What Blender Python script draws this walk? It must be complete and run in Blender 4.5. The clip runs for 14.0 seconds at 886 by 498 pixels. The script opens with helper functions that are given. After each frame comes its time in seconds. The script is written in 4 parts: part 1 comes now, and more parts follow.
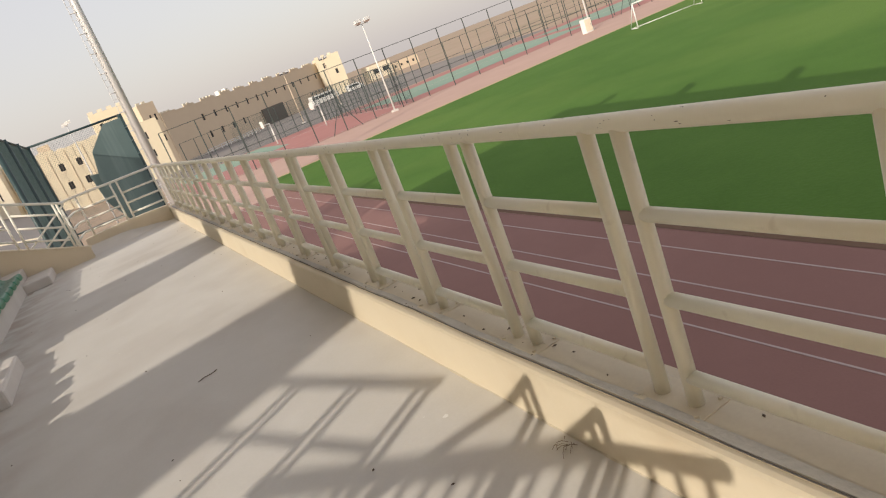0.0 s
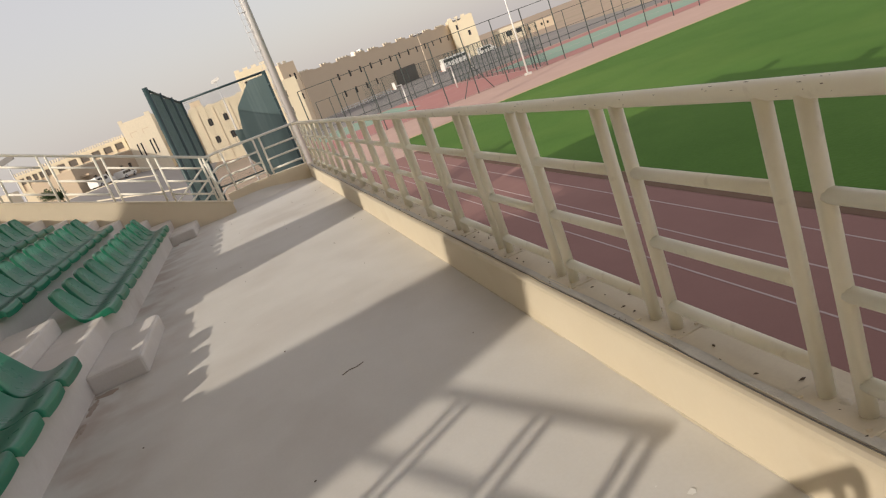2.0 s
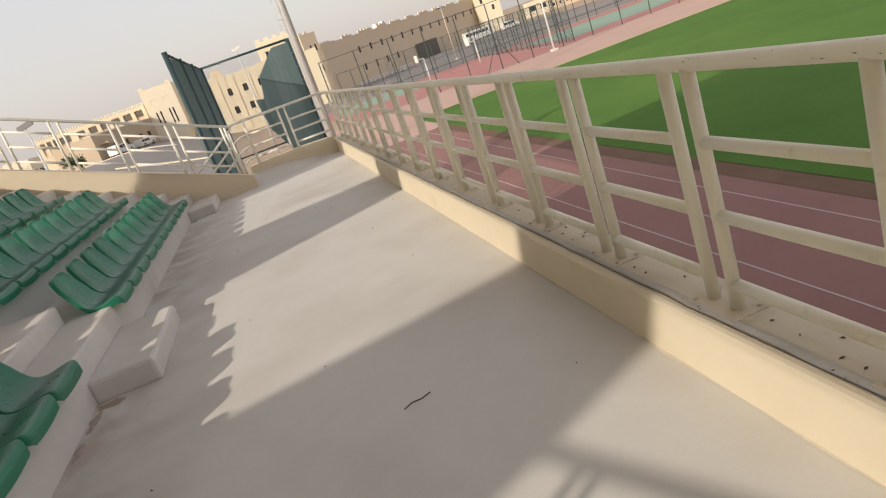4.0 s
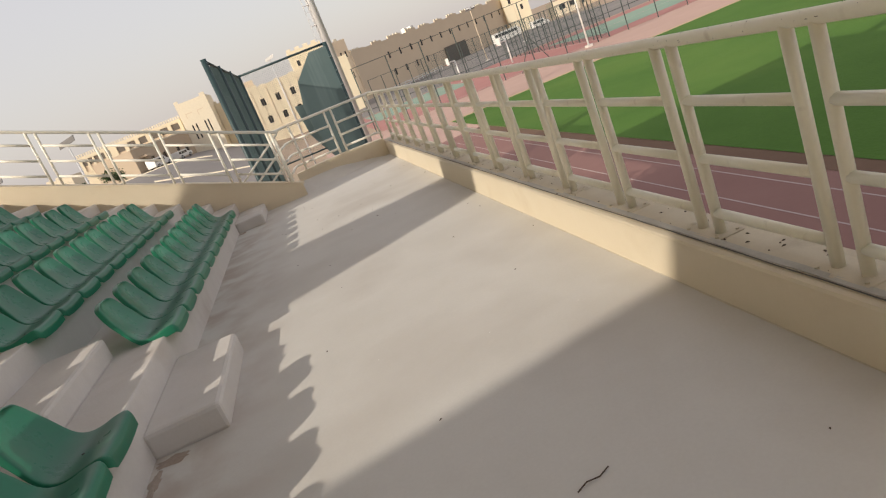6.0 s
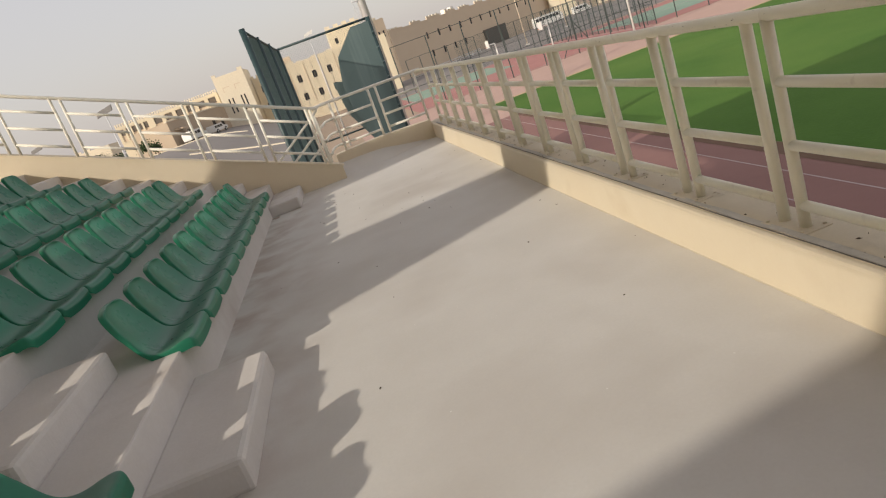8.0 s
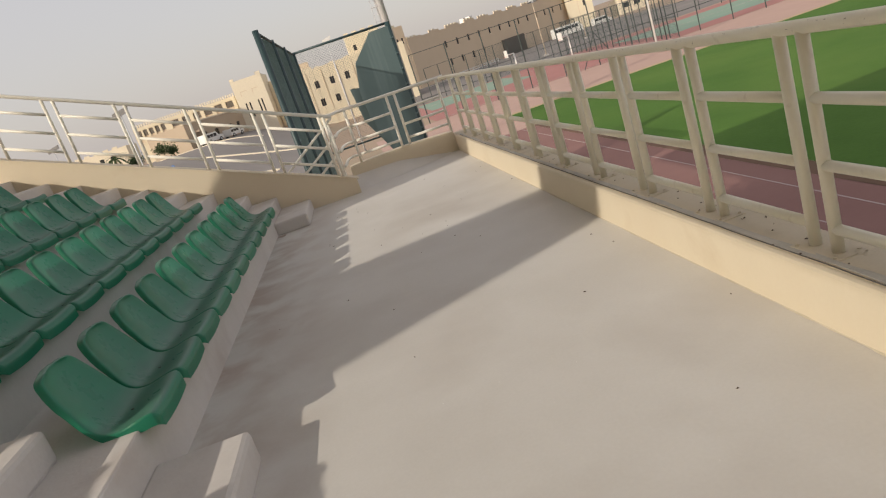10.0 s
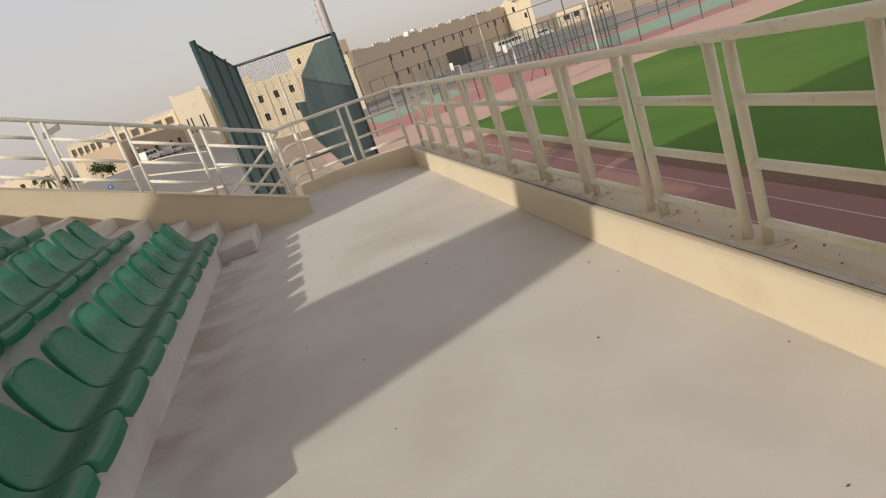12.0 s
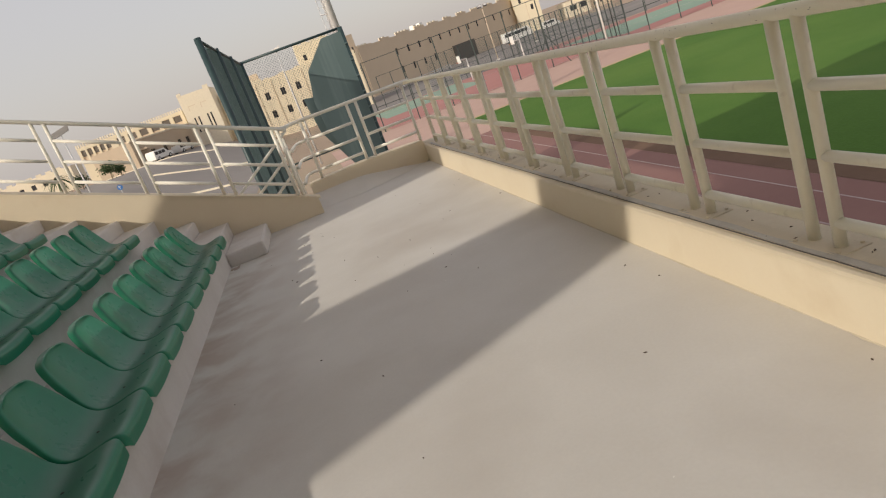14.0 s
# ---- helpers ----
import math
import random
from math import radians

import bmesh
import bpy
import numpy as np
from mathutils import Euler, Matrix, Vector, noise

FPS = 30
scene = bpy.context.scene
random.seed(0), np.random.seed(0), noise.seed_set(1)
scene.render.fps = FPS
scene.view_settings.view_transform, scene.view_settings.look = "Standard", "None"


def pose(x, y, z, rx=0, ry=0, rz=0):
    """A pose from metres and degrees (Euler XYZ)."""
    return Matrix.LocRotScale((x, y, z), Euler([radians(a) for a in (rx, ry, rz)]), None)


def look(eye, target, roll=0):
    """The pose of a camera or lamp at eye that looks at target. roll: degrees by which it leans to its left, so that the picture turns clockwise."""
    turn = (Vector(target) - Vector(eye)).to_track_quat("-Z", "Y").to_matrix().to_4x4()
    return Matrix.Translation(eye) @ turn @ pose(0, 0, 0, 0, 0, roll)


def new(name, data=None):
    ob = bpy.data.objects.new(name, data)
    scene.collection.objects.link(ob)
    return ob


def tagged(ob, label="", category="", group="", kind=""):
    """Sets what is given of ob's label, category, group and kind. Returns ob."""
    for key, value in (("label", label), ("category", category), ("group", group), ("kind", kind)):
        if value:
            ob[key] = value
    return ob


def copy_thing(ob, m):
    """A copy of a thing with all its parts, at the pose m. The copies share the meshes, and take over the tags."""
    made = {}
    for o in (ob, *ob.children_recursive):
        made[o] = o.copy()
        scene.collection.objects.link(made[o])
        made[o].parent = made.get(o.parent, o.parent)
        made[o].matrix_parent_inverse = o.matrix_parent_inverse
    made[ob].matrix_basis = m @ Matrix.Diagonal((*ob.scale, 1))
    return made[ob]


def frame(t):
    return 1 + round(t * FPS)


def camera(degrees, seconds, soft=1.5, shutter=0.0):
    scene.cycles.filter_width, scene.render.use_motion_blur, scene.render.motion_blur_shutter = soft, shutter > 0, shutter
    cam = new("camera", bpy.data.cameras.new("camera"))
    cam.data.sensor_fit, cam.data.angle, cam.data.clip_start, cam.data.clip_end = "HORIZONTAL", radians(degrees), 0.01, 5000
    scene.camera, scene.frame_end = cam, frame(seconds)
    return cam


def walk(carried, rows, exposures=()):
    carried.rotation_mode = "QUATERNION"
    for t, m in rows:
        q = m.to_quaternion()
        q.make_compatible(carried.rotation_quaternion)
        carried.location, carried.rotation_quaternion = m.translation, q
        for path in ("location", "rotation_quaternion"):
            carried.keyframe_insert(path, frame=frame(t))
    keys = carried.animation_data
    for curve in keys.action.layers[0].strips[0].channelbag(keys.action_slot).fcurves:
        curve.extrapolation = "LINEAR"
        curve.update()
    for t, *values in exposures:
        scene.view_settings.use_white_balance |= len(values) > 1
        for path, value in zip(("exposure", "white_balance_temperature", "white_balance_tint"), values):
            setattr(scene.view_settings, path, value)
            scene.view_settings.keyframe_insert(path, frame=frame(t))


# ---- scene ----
cam = camera(66.9, 14.0, soft=1.2)
PATH = [
    (0, (-1.08, 1.647, 1.572), (-0.323, 3.409, 1.002), -21.2),
    (0.5, (-1.018, 1.833, 1.535), (-0.534, 3.705, 1.023), -21.2),
    (1, (-0.907, 2.098, 1.555), (-0.599, 4.002, 1.029), -21.1),
    (1.5, (-0.951, 2.373, 1.528), (-0.61, 4.28, 1.029), -18.3),
    (2, (-1.087, 2.607, 1.569), (-0.679, 4.489, 1.03), -20.8),
    (2.5, (-1.036, 2.848, 1.532), (-0.76, 4.753, 0.987), -20.4),
    (3, (-0.965, 3.109, 1.542), (-0.879, 5.02, 0.957), -18.9),
    (3.5, (-1.06, 3.348, 1.553), (-0.722, 5.226, 0.955), -19.6),
    (6, (-1.479, 4.535, 1.539), (-1.225, 6.442, 0.994), -22.0),
    (6.5, (-1.475, 4.742, 1.523), (-1.428, 6.683, 1.04), -20.8),
    (7, (-1.396, 5.007, 1.526), (-1.485, 6.941, 1.026), -19.4),
    (7.5, (-1.485, 5.289, 1.512), (-1.273, 7.207, 0.985), -18.1),
    (8, (-1.594, 5.567, 1.525), (-1.435, 7.48, 0.966), -20.1),
    (8.5, (-1.575, 5.796, 1.52), (-1.441, 7.732, 1.035), -18.8),
    (11, (-1.55, 7.021, 1.512), (-1.403, 8.938, 0.963), -18.9),
    (11.5, (-1.539, 7.202, 1.51), (-1.278, 9.12, 1.007), -18.9),
    (12, (-1.604, 7.305, 1.502), (-1.32, 9.21, 0.963), -19.3),
    (12.5, (-1.651, 7.326, 1.513), (-1.387, 9.22, 0.926), -19.0),
    (13, (-1.651, 7.392, 1.518), (-1.326, 9.294, 0.992), -20.3),
    (13.5, (-1.699, 7.44, 1.521), (-1.372, 9.331, 0.959), -20.4),
    (14, (-1.613, 7.634, 1.501), (-1.361, 9.541, 0.955), -20.5),
]
walk(cam, [(t, look(eye, target, roll)) for t, eye, target, roll in PATH],
     [(0, 0.13), (0.5, 0.13), (1.0, 0.05), (2.0, -0.01), (2.5, 0.06), (3.5, 0.15), (6.0, 0.09), (7.0, 0.03), (7.5, 0.01), (8.5, -0.09), (11.0, -0.11), (14.0, -0.15)])

# ---- world, sun, exposure ----
SUN = Vector((1.82, 1.20, -1.0)).normalized()      # the way the sunlight travels
world = bpy.data.worlds.new("sky")
scene.world = world
world.use_nodes = True
wn = world.node_tree
sky = wn.nodes.new("ShaderNodeTexSky")
sky.sky_type = "NISHITA"
sky.sun_disc = False
sky.sun_elevation = math.asin(-SUN.z)
sky.sun_rotation = math.atan2(-SUN.x, -SUN.y)
sky.dust_density = 4.0
sky.air_density = 1.2
bg = wn.nodes["Background"]
bg.inputs["Strength"].default_value = 0.064
wn.links.new(sky.outputs[0], bg.inputs["Color"])
haze = wn.nodes.new("ShaderNodeBackground")       # pale dust haze over the whole sky
haze.inputs["Color"].default_value = (0.912, 0.826, 0.800, 1)
haze.inputs["Strength"].default_value = 0.57
both = wn.nodes.new("ShaderNodeAddShader")
wn.links.new(bg.outputs[0], both.inputs[0])
wn.links.new(haze.outputs[0], both.inputs[1])
wn.links.new(both.outputs[0], wn.nodes["World Output"].inputs["Surface"])
sun_data = bpy.data.lights.new("sun", "SUN")
sun_data.energy = 3.2
sun_data.angle = radians(0.5)
sun_data.color = (1.0, 0.91, 0.79)
sun = new("sun", sun_data)
sun.matrix_world = look((-60, -30, 40), Vector((-60, -30, 40)) + SUN)

# ---- materials ----


def material(name, color, rough=0.7, second=None, scale=3.0, fine=40.0, amount=0.5, bump=0.15, metal=0.0,
             stain=None, stain_scale=0.6, stain_level=0.62, piece=0.0, translucent=0.0, spec=0.5, bump_scale=None, dust=None, streak=1.0):
    m = bpy.data.materials.new(name)
    m.use_nodes = True
    nt = m.node_tree
    N, L = nt.nodes, nt.links
    b = N["Principled BSDF"]
    b.inputs["Roughness"].default_value = rough
    b.inputs["Metallic"].default_value = metal
    b.inputs["Specular IOR Level"].default_value = spec
    tc = N.new("ShaderNodeTexCoord")
    big = N.new("ShaderNodeTexNoise")
    big.inputs["Scale"].default_value = scale
    big.inputs["Detail"].default_value = 6
    big.inputs["Roughness"].default_value = 0.65
    small = N.new("ShaderNodeTexNoise")
    small.inputs["Scale"].default_value = fine
    small.inputs["Detail"].default_value = 4
    L.new(tc.outputs["Object"], big.inputs["Vector"])
    L.new(tc.outputs["Object"], small.inputs["Vector"])
    add = N.new("ShaderNodeMath")
    add.operation = "MULTIPLY_ADD"
    add.inputs[1].default_value = 0.35
    L.new(small.outputs["Fac"], add.inputs[0])
    L.new(big.outputs["Fac"], add.inputs[2])
    ramp = N.new("ShaderNodeMapRange")
    ramp.inputs["From Min"].default_value = 0.42
    ramp.inputs["From Max"].default_value = 0.92
    ramp.inputs["To Max"].default_value = amount
    L.new(add.outputs[0], ramp.inputs["Value"])
    mix = N.new("ShaderNodeMix")
    mix.data_type = "RGBA"
    mix.inputs["A"].default_value = (*color, 1)
    mix.inputs["B"].default_value = (*(second or [c * 0.75 for c in color]), 1)
    L.new(ramp.outputs[0], mix.inputs["Factor"])
    out = mix.outputs["Result"]
    if stain:
        sn = N.new("ShaderNodeTexNoise")
        sn.inputs["Scale"].default_value = stain_scale
        sn.inputs["Detail"].default_value = 8
        sn.inputs["Distortion"].default_value = 0.25
        sm_map = N.new("ShaderNodeMapping")
        sm_map.inputs["Scale"].default_value = (1, 1, streak)
        L.new(tc.outputs["Object"], sm_map.inputs["Vector"])
        L.new(sm_map.outputs[0], sn.inputs["Vector"])
        sr = N.new("ShaderNodeMapRange")
        sr.inputs["From Min"].default_value = stain_level - 0.1
        sr.inputs["From Max"].default_value = stain_level + 0.08
        sr.inputs["To Max"].default_value = 0.6
        L.new(sn.outputs["Fac"], sr.inputs["Value"])
        sm = N.new("ShaderNodeMix")
        sm.data_type = "RGBA"
        L.new(out, sm.inputs["A"])
        sm.inputs["B"].default_value = (*stain, 1)
        L.new(sr.outputs[0], sm.inputs["Factor"])
        out = sm.outputs["Result"]
    if piece:
        info = N.new("ShaderNodeObjectInfo")
        pr = N.new("ShaderNodeMapRange")
        pr.inputs["To Min"].default_value = 1 - piece
        pr.inputs["To Max"].default_value = 1 + piece
        L.new(info.outputs["Random"], pr.inputs["Value"])
        hs = N.new("ShaderNodeHueSaturation")
        L.new(pr.outputs[0], hs.inputs["Value"])
        L.new(out, hs.inputs["Color"])
        out = hs.outputs[0]
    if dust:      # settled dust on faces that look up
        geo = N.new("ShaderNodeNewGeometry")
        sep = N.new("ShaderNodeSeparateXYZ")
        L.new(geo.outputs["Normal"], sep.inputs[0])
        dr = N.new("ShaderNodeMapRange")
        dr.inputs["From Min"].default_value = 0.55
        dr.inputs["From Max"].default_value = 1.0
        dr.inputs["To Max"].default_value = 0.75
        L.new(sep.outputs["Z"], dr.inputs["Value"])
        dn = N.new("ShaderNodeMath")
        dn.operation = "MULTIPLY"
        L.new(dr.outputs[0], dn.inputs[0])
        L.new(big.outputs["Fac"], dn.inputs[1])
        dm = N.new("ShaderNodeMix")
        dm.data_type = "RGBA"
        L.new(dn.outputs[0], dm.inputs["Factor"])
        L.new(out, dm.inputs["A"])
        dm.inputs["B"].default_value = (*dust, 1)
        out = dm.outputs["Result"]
    L.new(out, b.inputs["Base Color"])
    rr = N.new("ShaderNodeMapRange")
    rr.inputs["To Min"].default_value = max(0.05, rough - 0.12)
    rr.inputs["To Max"].default_value = min(1, rough + 0.12)
    L.new(big.outputs["Fac"], rr.inputs["Value"])
    L.new(rr.outputs[0], b.inputs["Roughness"])
    if bump:
        bn = N.new("ShaderNodeBump")
        bn.inputs["Strength"].default_value = bump
        bn.inputs["Distance"].default_value = bump_scale or 0.01
        L.new(small.outputs["Fac"], bn.inputs["Height"])
        L.new(bn.outputs[0], b.inputs["Normal"])
    if translucent:
        tr = N.new("ShaderNodeBsdfTranslucent")
        L.new(out, tr.inputs["Color"])
        ms = N.new("ShaderNodeMixShader")
        ms.inputs[0].default_value = translucent
        L.new(b.outputs[0], ms.inputs[1])
        L.new(tr.outputs[0], ms.inputs[2])
        L.new(ms.outputs[0], N["Material Output"].inputs["Surface"])
    return m


M_FLOOR = material("walkway_screed", (0.625, 0.598, 0.552), 0.75, (0.535, 0.505, 0.456), 0.9, 60, 0.8, 0.04, stain=(0.44, 0.395, 0.345), stain_scale=0.5, stain_level=0.60)


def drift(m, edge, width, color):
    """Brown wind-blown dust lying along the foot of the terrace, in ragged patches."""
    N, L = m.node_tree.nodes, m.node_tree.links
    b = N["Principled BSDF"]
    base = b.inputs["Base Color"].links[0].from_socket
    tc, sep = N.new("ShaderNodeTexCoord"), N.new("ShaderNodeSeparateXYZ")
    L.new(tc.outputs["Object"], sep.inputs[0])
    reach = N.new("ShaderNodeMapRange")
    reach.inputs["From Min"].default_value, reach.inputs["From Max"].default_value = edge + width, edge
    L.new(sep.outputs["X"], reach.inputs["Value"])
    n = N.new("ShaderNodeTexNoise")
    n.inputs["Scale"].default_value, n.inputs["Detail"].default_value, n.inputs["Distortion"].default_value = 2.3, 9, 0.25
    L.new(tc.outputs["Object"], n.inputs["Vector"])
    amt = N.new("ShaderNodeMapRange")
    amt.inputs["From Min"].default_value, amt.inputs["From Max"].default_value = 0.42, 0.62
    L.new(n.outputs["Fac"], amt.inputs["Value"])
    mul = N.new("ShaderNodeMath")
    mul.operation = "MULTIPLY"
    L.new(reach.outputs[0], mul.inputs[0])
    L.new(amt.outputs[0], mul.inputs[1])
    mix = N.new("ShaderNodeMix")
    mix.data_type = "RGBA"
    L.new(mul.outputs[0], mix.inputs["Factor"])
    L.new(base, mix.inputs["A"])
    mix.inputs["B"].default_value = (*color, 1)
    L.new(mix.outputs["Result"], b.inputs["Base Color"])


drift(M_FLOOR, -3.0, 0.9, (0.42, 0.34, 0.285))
M_CONC = material("painted_concrete", (0.62, 0.585, 0.55), 0.8, (0.50, 0.46, 0.42), 1.6, 50, 0.6, 0.15, stain=(0.40, 0.34, 0.29), stain_scale=1.2, stain_level=0.66)
M_KERB = material("cream_paint", (0.67, 0.585, 0.44), 0.65, (0.63, 0.53, 0.385), 1.5, 45, 0.6, 0.1, stain=(0.54, 0.43, 0.29), stain_scale=1.6, stain_level=0.68)
M_LEDGE = material("dusty_ledge", (0.60, 0.525, 0.395), 0.9, (0.50, 0.43, 0.32), 2.5, 70, 0.8, 0.14, stain=(0.36, 0.30, 0.22), stain_scale=3.0, stain_level=0.68)
M_RAIL = material("cream_rail_paint", (0.82, 0.77, 0.63), 0.5, (0.75, 0.69, 0.54), 4, 90, 0.6, 0.06, stain=(0.38, 0.29, 0.2), stain_scale=9, stain_level=0.74)
M_WHITE_RAIL = material("pale_rail_paint", (0.83, 0.80, 0.72), 0.45, (0.75, 0.71, 0.61), 4, 80, 0.6, 0.06)
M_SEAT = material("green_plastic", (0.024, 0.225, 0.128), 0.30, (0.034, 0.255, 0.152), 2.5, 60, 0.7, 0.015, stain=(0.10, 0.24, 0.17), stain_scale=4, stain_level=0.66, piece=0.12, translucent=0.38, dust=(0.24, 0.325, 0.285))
M_DRAIN = material("dark_drain_hole", (0.05, 0.05, 0.05), 0.5, metal=0.6)
M_CABLE = material("black_cable", (0.10, 0.09, 0.08), 0.7)
M_DEBRIS = material("dry_twig", (0.09, 0.06, 0.04), 0.9)
M_DROP = material("pale_droppings", (0.75, 0.73, 0.68), 0.9)
M_TRACK = material("red_track_rubber", (0.262, 0.146, 0.128), 0.9, (0.215, 0.118, 0.104), 0.25, 25, 0.7, 0.2, spec=0.2)
M_LINE = material("white_line_paint", (0.44, 0.355, 0.335), 0.8)
M_GRASS = material("pitch_grass", (0.090, 0.178, 0.035), 0.95, (0.058, 0.126, 0.024), 0.12, 8, 0.9, 0.5, stain=(0.13, 0.215, 0.048), stain_scale=0.06, stain_level=0.58, spec=0.1, bump_scale=0.05)
M_APRON = material("pink_apron", (0.48, 0.33, 0.275), 0.9, (0.42, 0.29, 0.24), 0.3, 12, 0.7, 0.1, spec=0.2)
M_SOIL = material("brown_soil", (0.172, 0.110, 0.078), 0.95, (0.132, 0.086, 0.060), 0.8, 15, 0.8, 0.4, spec=0.1)
M_SAND_EDGE = material("sand_edging", (0.50, 0.38, 0.24), 0.95, spec=0.1)
M_COURT_RED = material("court_red", (0.40, 0.195, 0.175), 0.9, (0.36, 0.17, 0.155), 0.3, 12, 0.7, 0.1, spec=0.2)
M_COURT_GREEN = material("court_green", (0.25, 0.345, 0.27), 0.9, (0.22, 0.31, 0.24), 0.3, 12, 0.7, 0.1, spec=0.2)
M_GROUND = material("sandy_ground", (0.40, 0.31, 0.235), 0.95, (0.34, 0.26, 0.19), 0.05, 2, 0.8, 0.3, stain=(0.27, 0.25, 0.17), stain_scale=0.03, stain_level=0.6, spec=0.1)
M_ROAD = material("pale_asphalt", (0.265, 0.245, 0.23), 0.9, (0.225, 0.205, 0.19), 0.1, 8, 0.7, 0.2, spec=0.2)
M_ASPHALT = material("grey_asphalt", (0.235, 0.215, 0.20), 0.9, (0.19, 0.175, 0.165), 0.08, 6, 0.8, 0.2, stain=(0.29, 0.26, 0.235), stain_scale=0.05, spec=0.2)
M_CREAM = material("cream_render", (0.72, 0.64, 0.48), 0.9, (0.66, 0.58, 0.43), 0.3, 6, 0.6, 0.1, spec=0.2)
M_TAN = material("tan_render", (0.66, 0.545, 0.41), 0.9, (0.60, 0.49, 0.365), 0.3, 6, 0.6, 0.1, spec=0.2)
M_PALE = material("pale_render", (0.78, 0.70, 0.55), 0.9, spec=0.2)
M_WINDOW = material("dark_window_glass", (0.035, 0.035, 0.04), 0.15, spec=0.6, bump=0)
M_GREEN_STEEL = material("green_fence_paint", (0.026, 0.056, 0.060), 0.5, (0.018, 0.042, 0.046), 3, 40, 0.6, 0.05)
M_GREEN_SHEET = material("green_sheet", (0.118, 0.172, 0.175), 0.7, (0.092, 0.142, 0.145), 0.8, 25, 0.7, 0.15, stain=(0.17, 0.235, 0.235), stain_scale=5, stain_level=0.60, streak=0.05)
M_GREEN_NET = material("green_net", (0.20, 0.30, 0.31), 0.6, (0.12, 0.20, 0.21), 6, 40, 0.9)
M_RECESS = material("shaded_porch", (0.15, 0.13, 0.11), 0.9)
M_FENCE = material("dark_fence_steel", (0.05, 0.065, 0.06), 0.6)
M_GALV = material("galvanised_steel", (0.60, 0.60, 0.60), 0.5, (0.50, 0.50, 0.50), 1.5, 30, 0.6, 0.05, metal=0.12)
M_WHITE = material("white_paint", (0.78, 0.77, 0.74), 0.5)
M_TYRE = material("black_rubber", (0.025, 0.025, 0.025), 0.85)
M_LEAF = material("dusty_foliage", (0.065, 0.10, 0.035), 0.85, (0.04, 0.07, 0.025), 2, 20, 0.8, 0.0, translucent=0.2)
M_BARK = material("dry_bark", (0.20, 0.14, 0.09), 0.95, bump=0.4)
# tan render darkened so that its colour carries the wing's shade
M_WING = material("shade_toned_tan_render", (0.50, 0.405, 0.305), 0.9, (0.44, 0.355, 0.265), 0.4, 6, 0.7, 0.1, spec=0.2)
M_SIGNAL = material("orange_paint", (0.55, 0.14, 0.03), 0.5)
M_BLUE = material("blue_sign", (0.03, 0.16, 0.45), 0.5)
M_LAMP = material("lamp_housing", (0.25, 0.24, 0.23), 0.6)
M_LAMP_GLASS = material("lamp_glass", (0.6, 0.6, 0.6), 0.2, bump=0)

# ---- helpers of the scene ----


def finish(name, bm, mat, smooth=False):
    me = bpy.data.meshes.new(name)
    bmesh.ops.recalc_face_normals(bm, faces=bm.faces)
    bm.to_mesh(me)
    bm.free()
    if smooth:
        for p in me.polygons:
            p.use_smooth = True
    me.materials.append(mat)
    return me


def part(name, bm, mat, parent, label="", smooth=False):
    ob = new(name, finish(name, bm, mat, smooth))
    ob.parent = parent
    if label:
        tagged(ob, label)
    return ob


def thing(name, bm, mat, label, category, group="", kind="", at=None, smooth=False):
    ob = new(name, finish(name, bm, mat, smooth) if bm else None)
    if at is not None:
        ob.matrix_basis = at
    return tagged(ob, label, category, group, kind)


def box(bm, x0, x1, y0, y1, z0, z1, bevel=0.0):
    vs = [bm.verts.new((x, y, z)) for x in (x0, x1) for y in (y0, y1) for z in (z0, z1)]
    fs = [(0, 1, 3, 2), (4, 6, 7, 5), (0, 4, 5, 1), (2, 3, 7, 6), (0, 2, 6, 4), (1, 5, 7, 3)]
    faces = [bm.faces.new([vs[i] for i in f]) for f in fs]
    if bevel:
        edges = list({e for f in faces for e in f.edges})
        bmesh.ops.bevel(bm, geom=edges, offset=bevel, segments=2, affect="EDGES", profile=0.5)
    return bm


def boxed(*a, **k):
    return box(bmesh.new(), *a, **k)


def tube(bm, p, q, r, n=10, r2=None, caps=True):
    p, q = Vector(p), Vector(q)
    w = (q - p).normalized()
    u = w.orthogonal().normalized()
    v = w.cross(u)
    rings = []
    for c, rad in ((p, r), (q, r if r2 is None else r2)):
        rings.append([bm.verts.new(c + rad * (math.cos(2 * math.pi * i / n) * u + math.sin(2 * math.pi * i / n) * v)) for i in range(n)])
    for i in range(n):
        bm.faces.new((rings[0][i], rings[0][(i + 1) % n], rings[1][(i + 1) % n], rings[1][i]))
    if caps:
        bm.faces.new(rings[0][::-1])
        bm.faces.new(rings[1])
    return bm


def pipe(bm, points, r, n=10):
    """A bent tube through points, with a ring at each corner."""
    pts = [Vector(p) for p in points]
    rings = []
    up = None
    for i, c in enumerate(pts):
        a = (pts[i] - pts[i - 1]).normalized() if i else (pts[1] - pts[0]).normalized()
        b = (pts[i + 1] - pts[i]).normalized() if i < len(pts) - 1 else a
        w = (a + b).normalized()
        if up is None:
            up = w.orthogonal().normalized()
        u = (up - w * up.dot(w)).normalized()
        up = u
        v = w.cross(u)
        k = 1 / max(0.5, a.dot(w))
        rings.append([bm.verts.new(c + r * (math.cos(2 * math.pi * j / n) * u + math.sin(2 * math.pi * j / n) * v * k)) for j in range(n)])
    for s, t in zip(rings, rings[1:]):
        for j in range(n):
            bm.faces.new((s[j], s[(j + 1) % n], t[(j + 1) % n], t[j]))
    bm.faces.new(rings[0][::-1])
    bm.faces.new(rings[-1])
    return bm


def tubed(*a, **k):
    return tube(bmesh.new(), *a, **k)


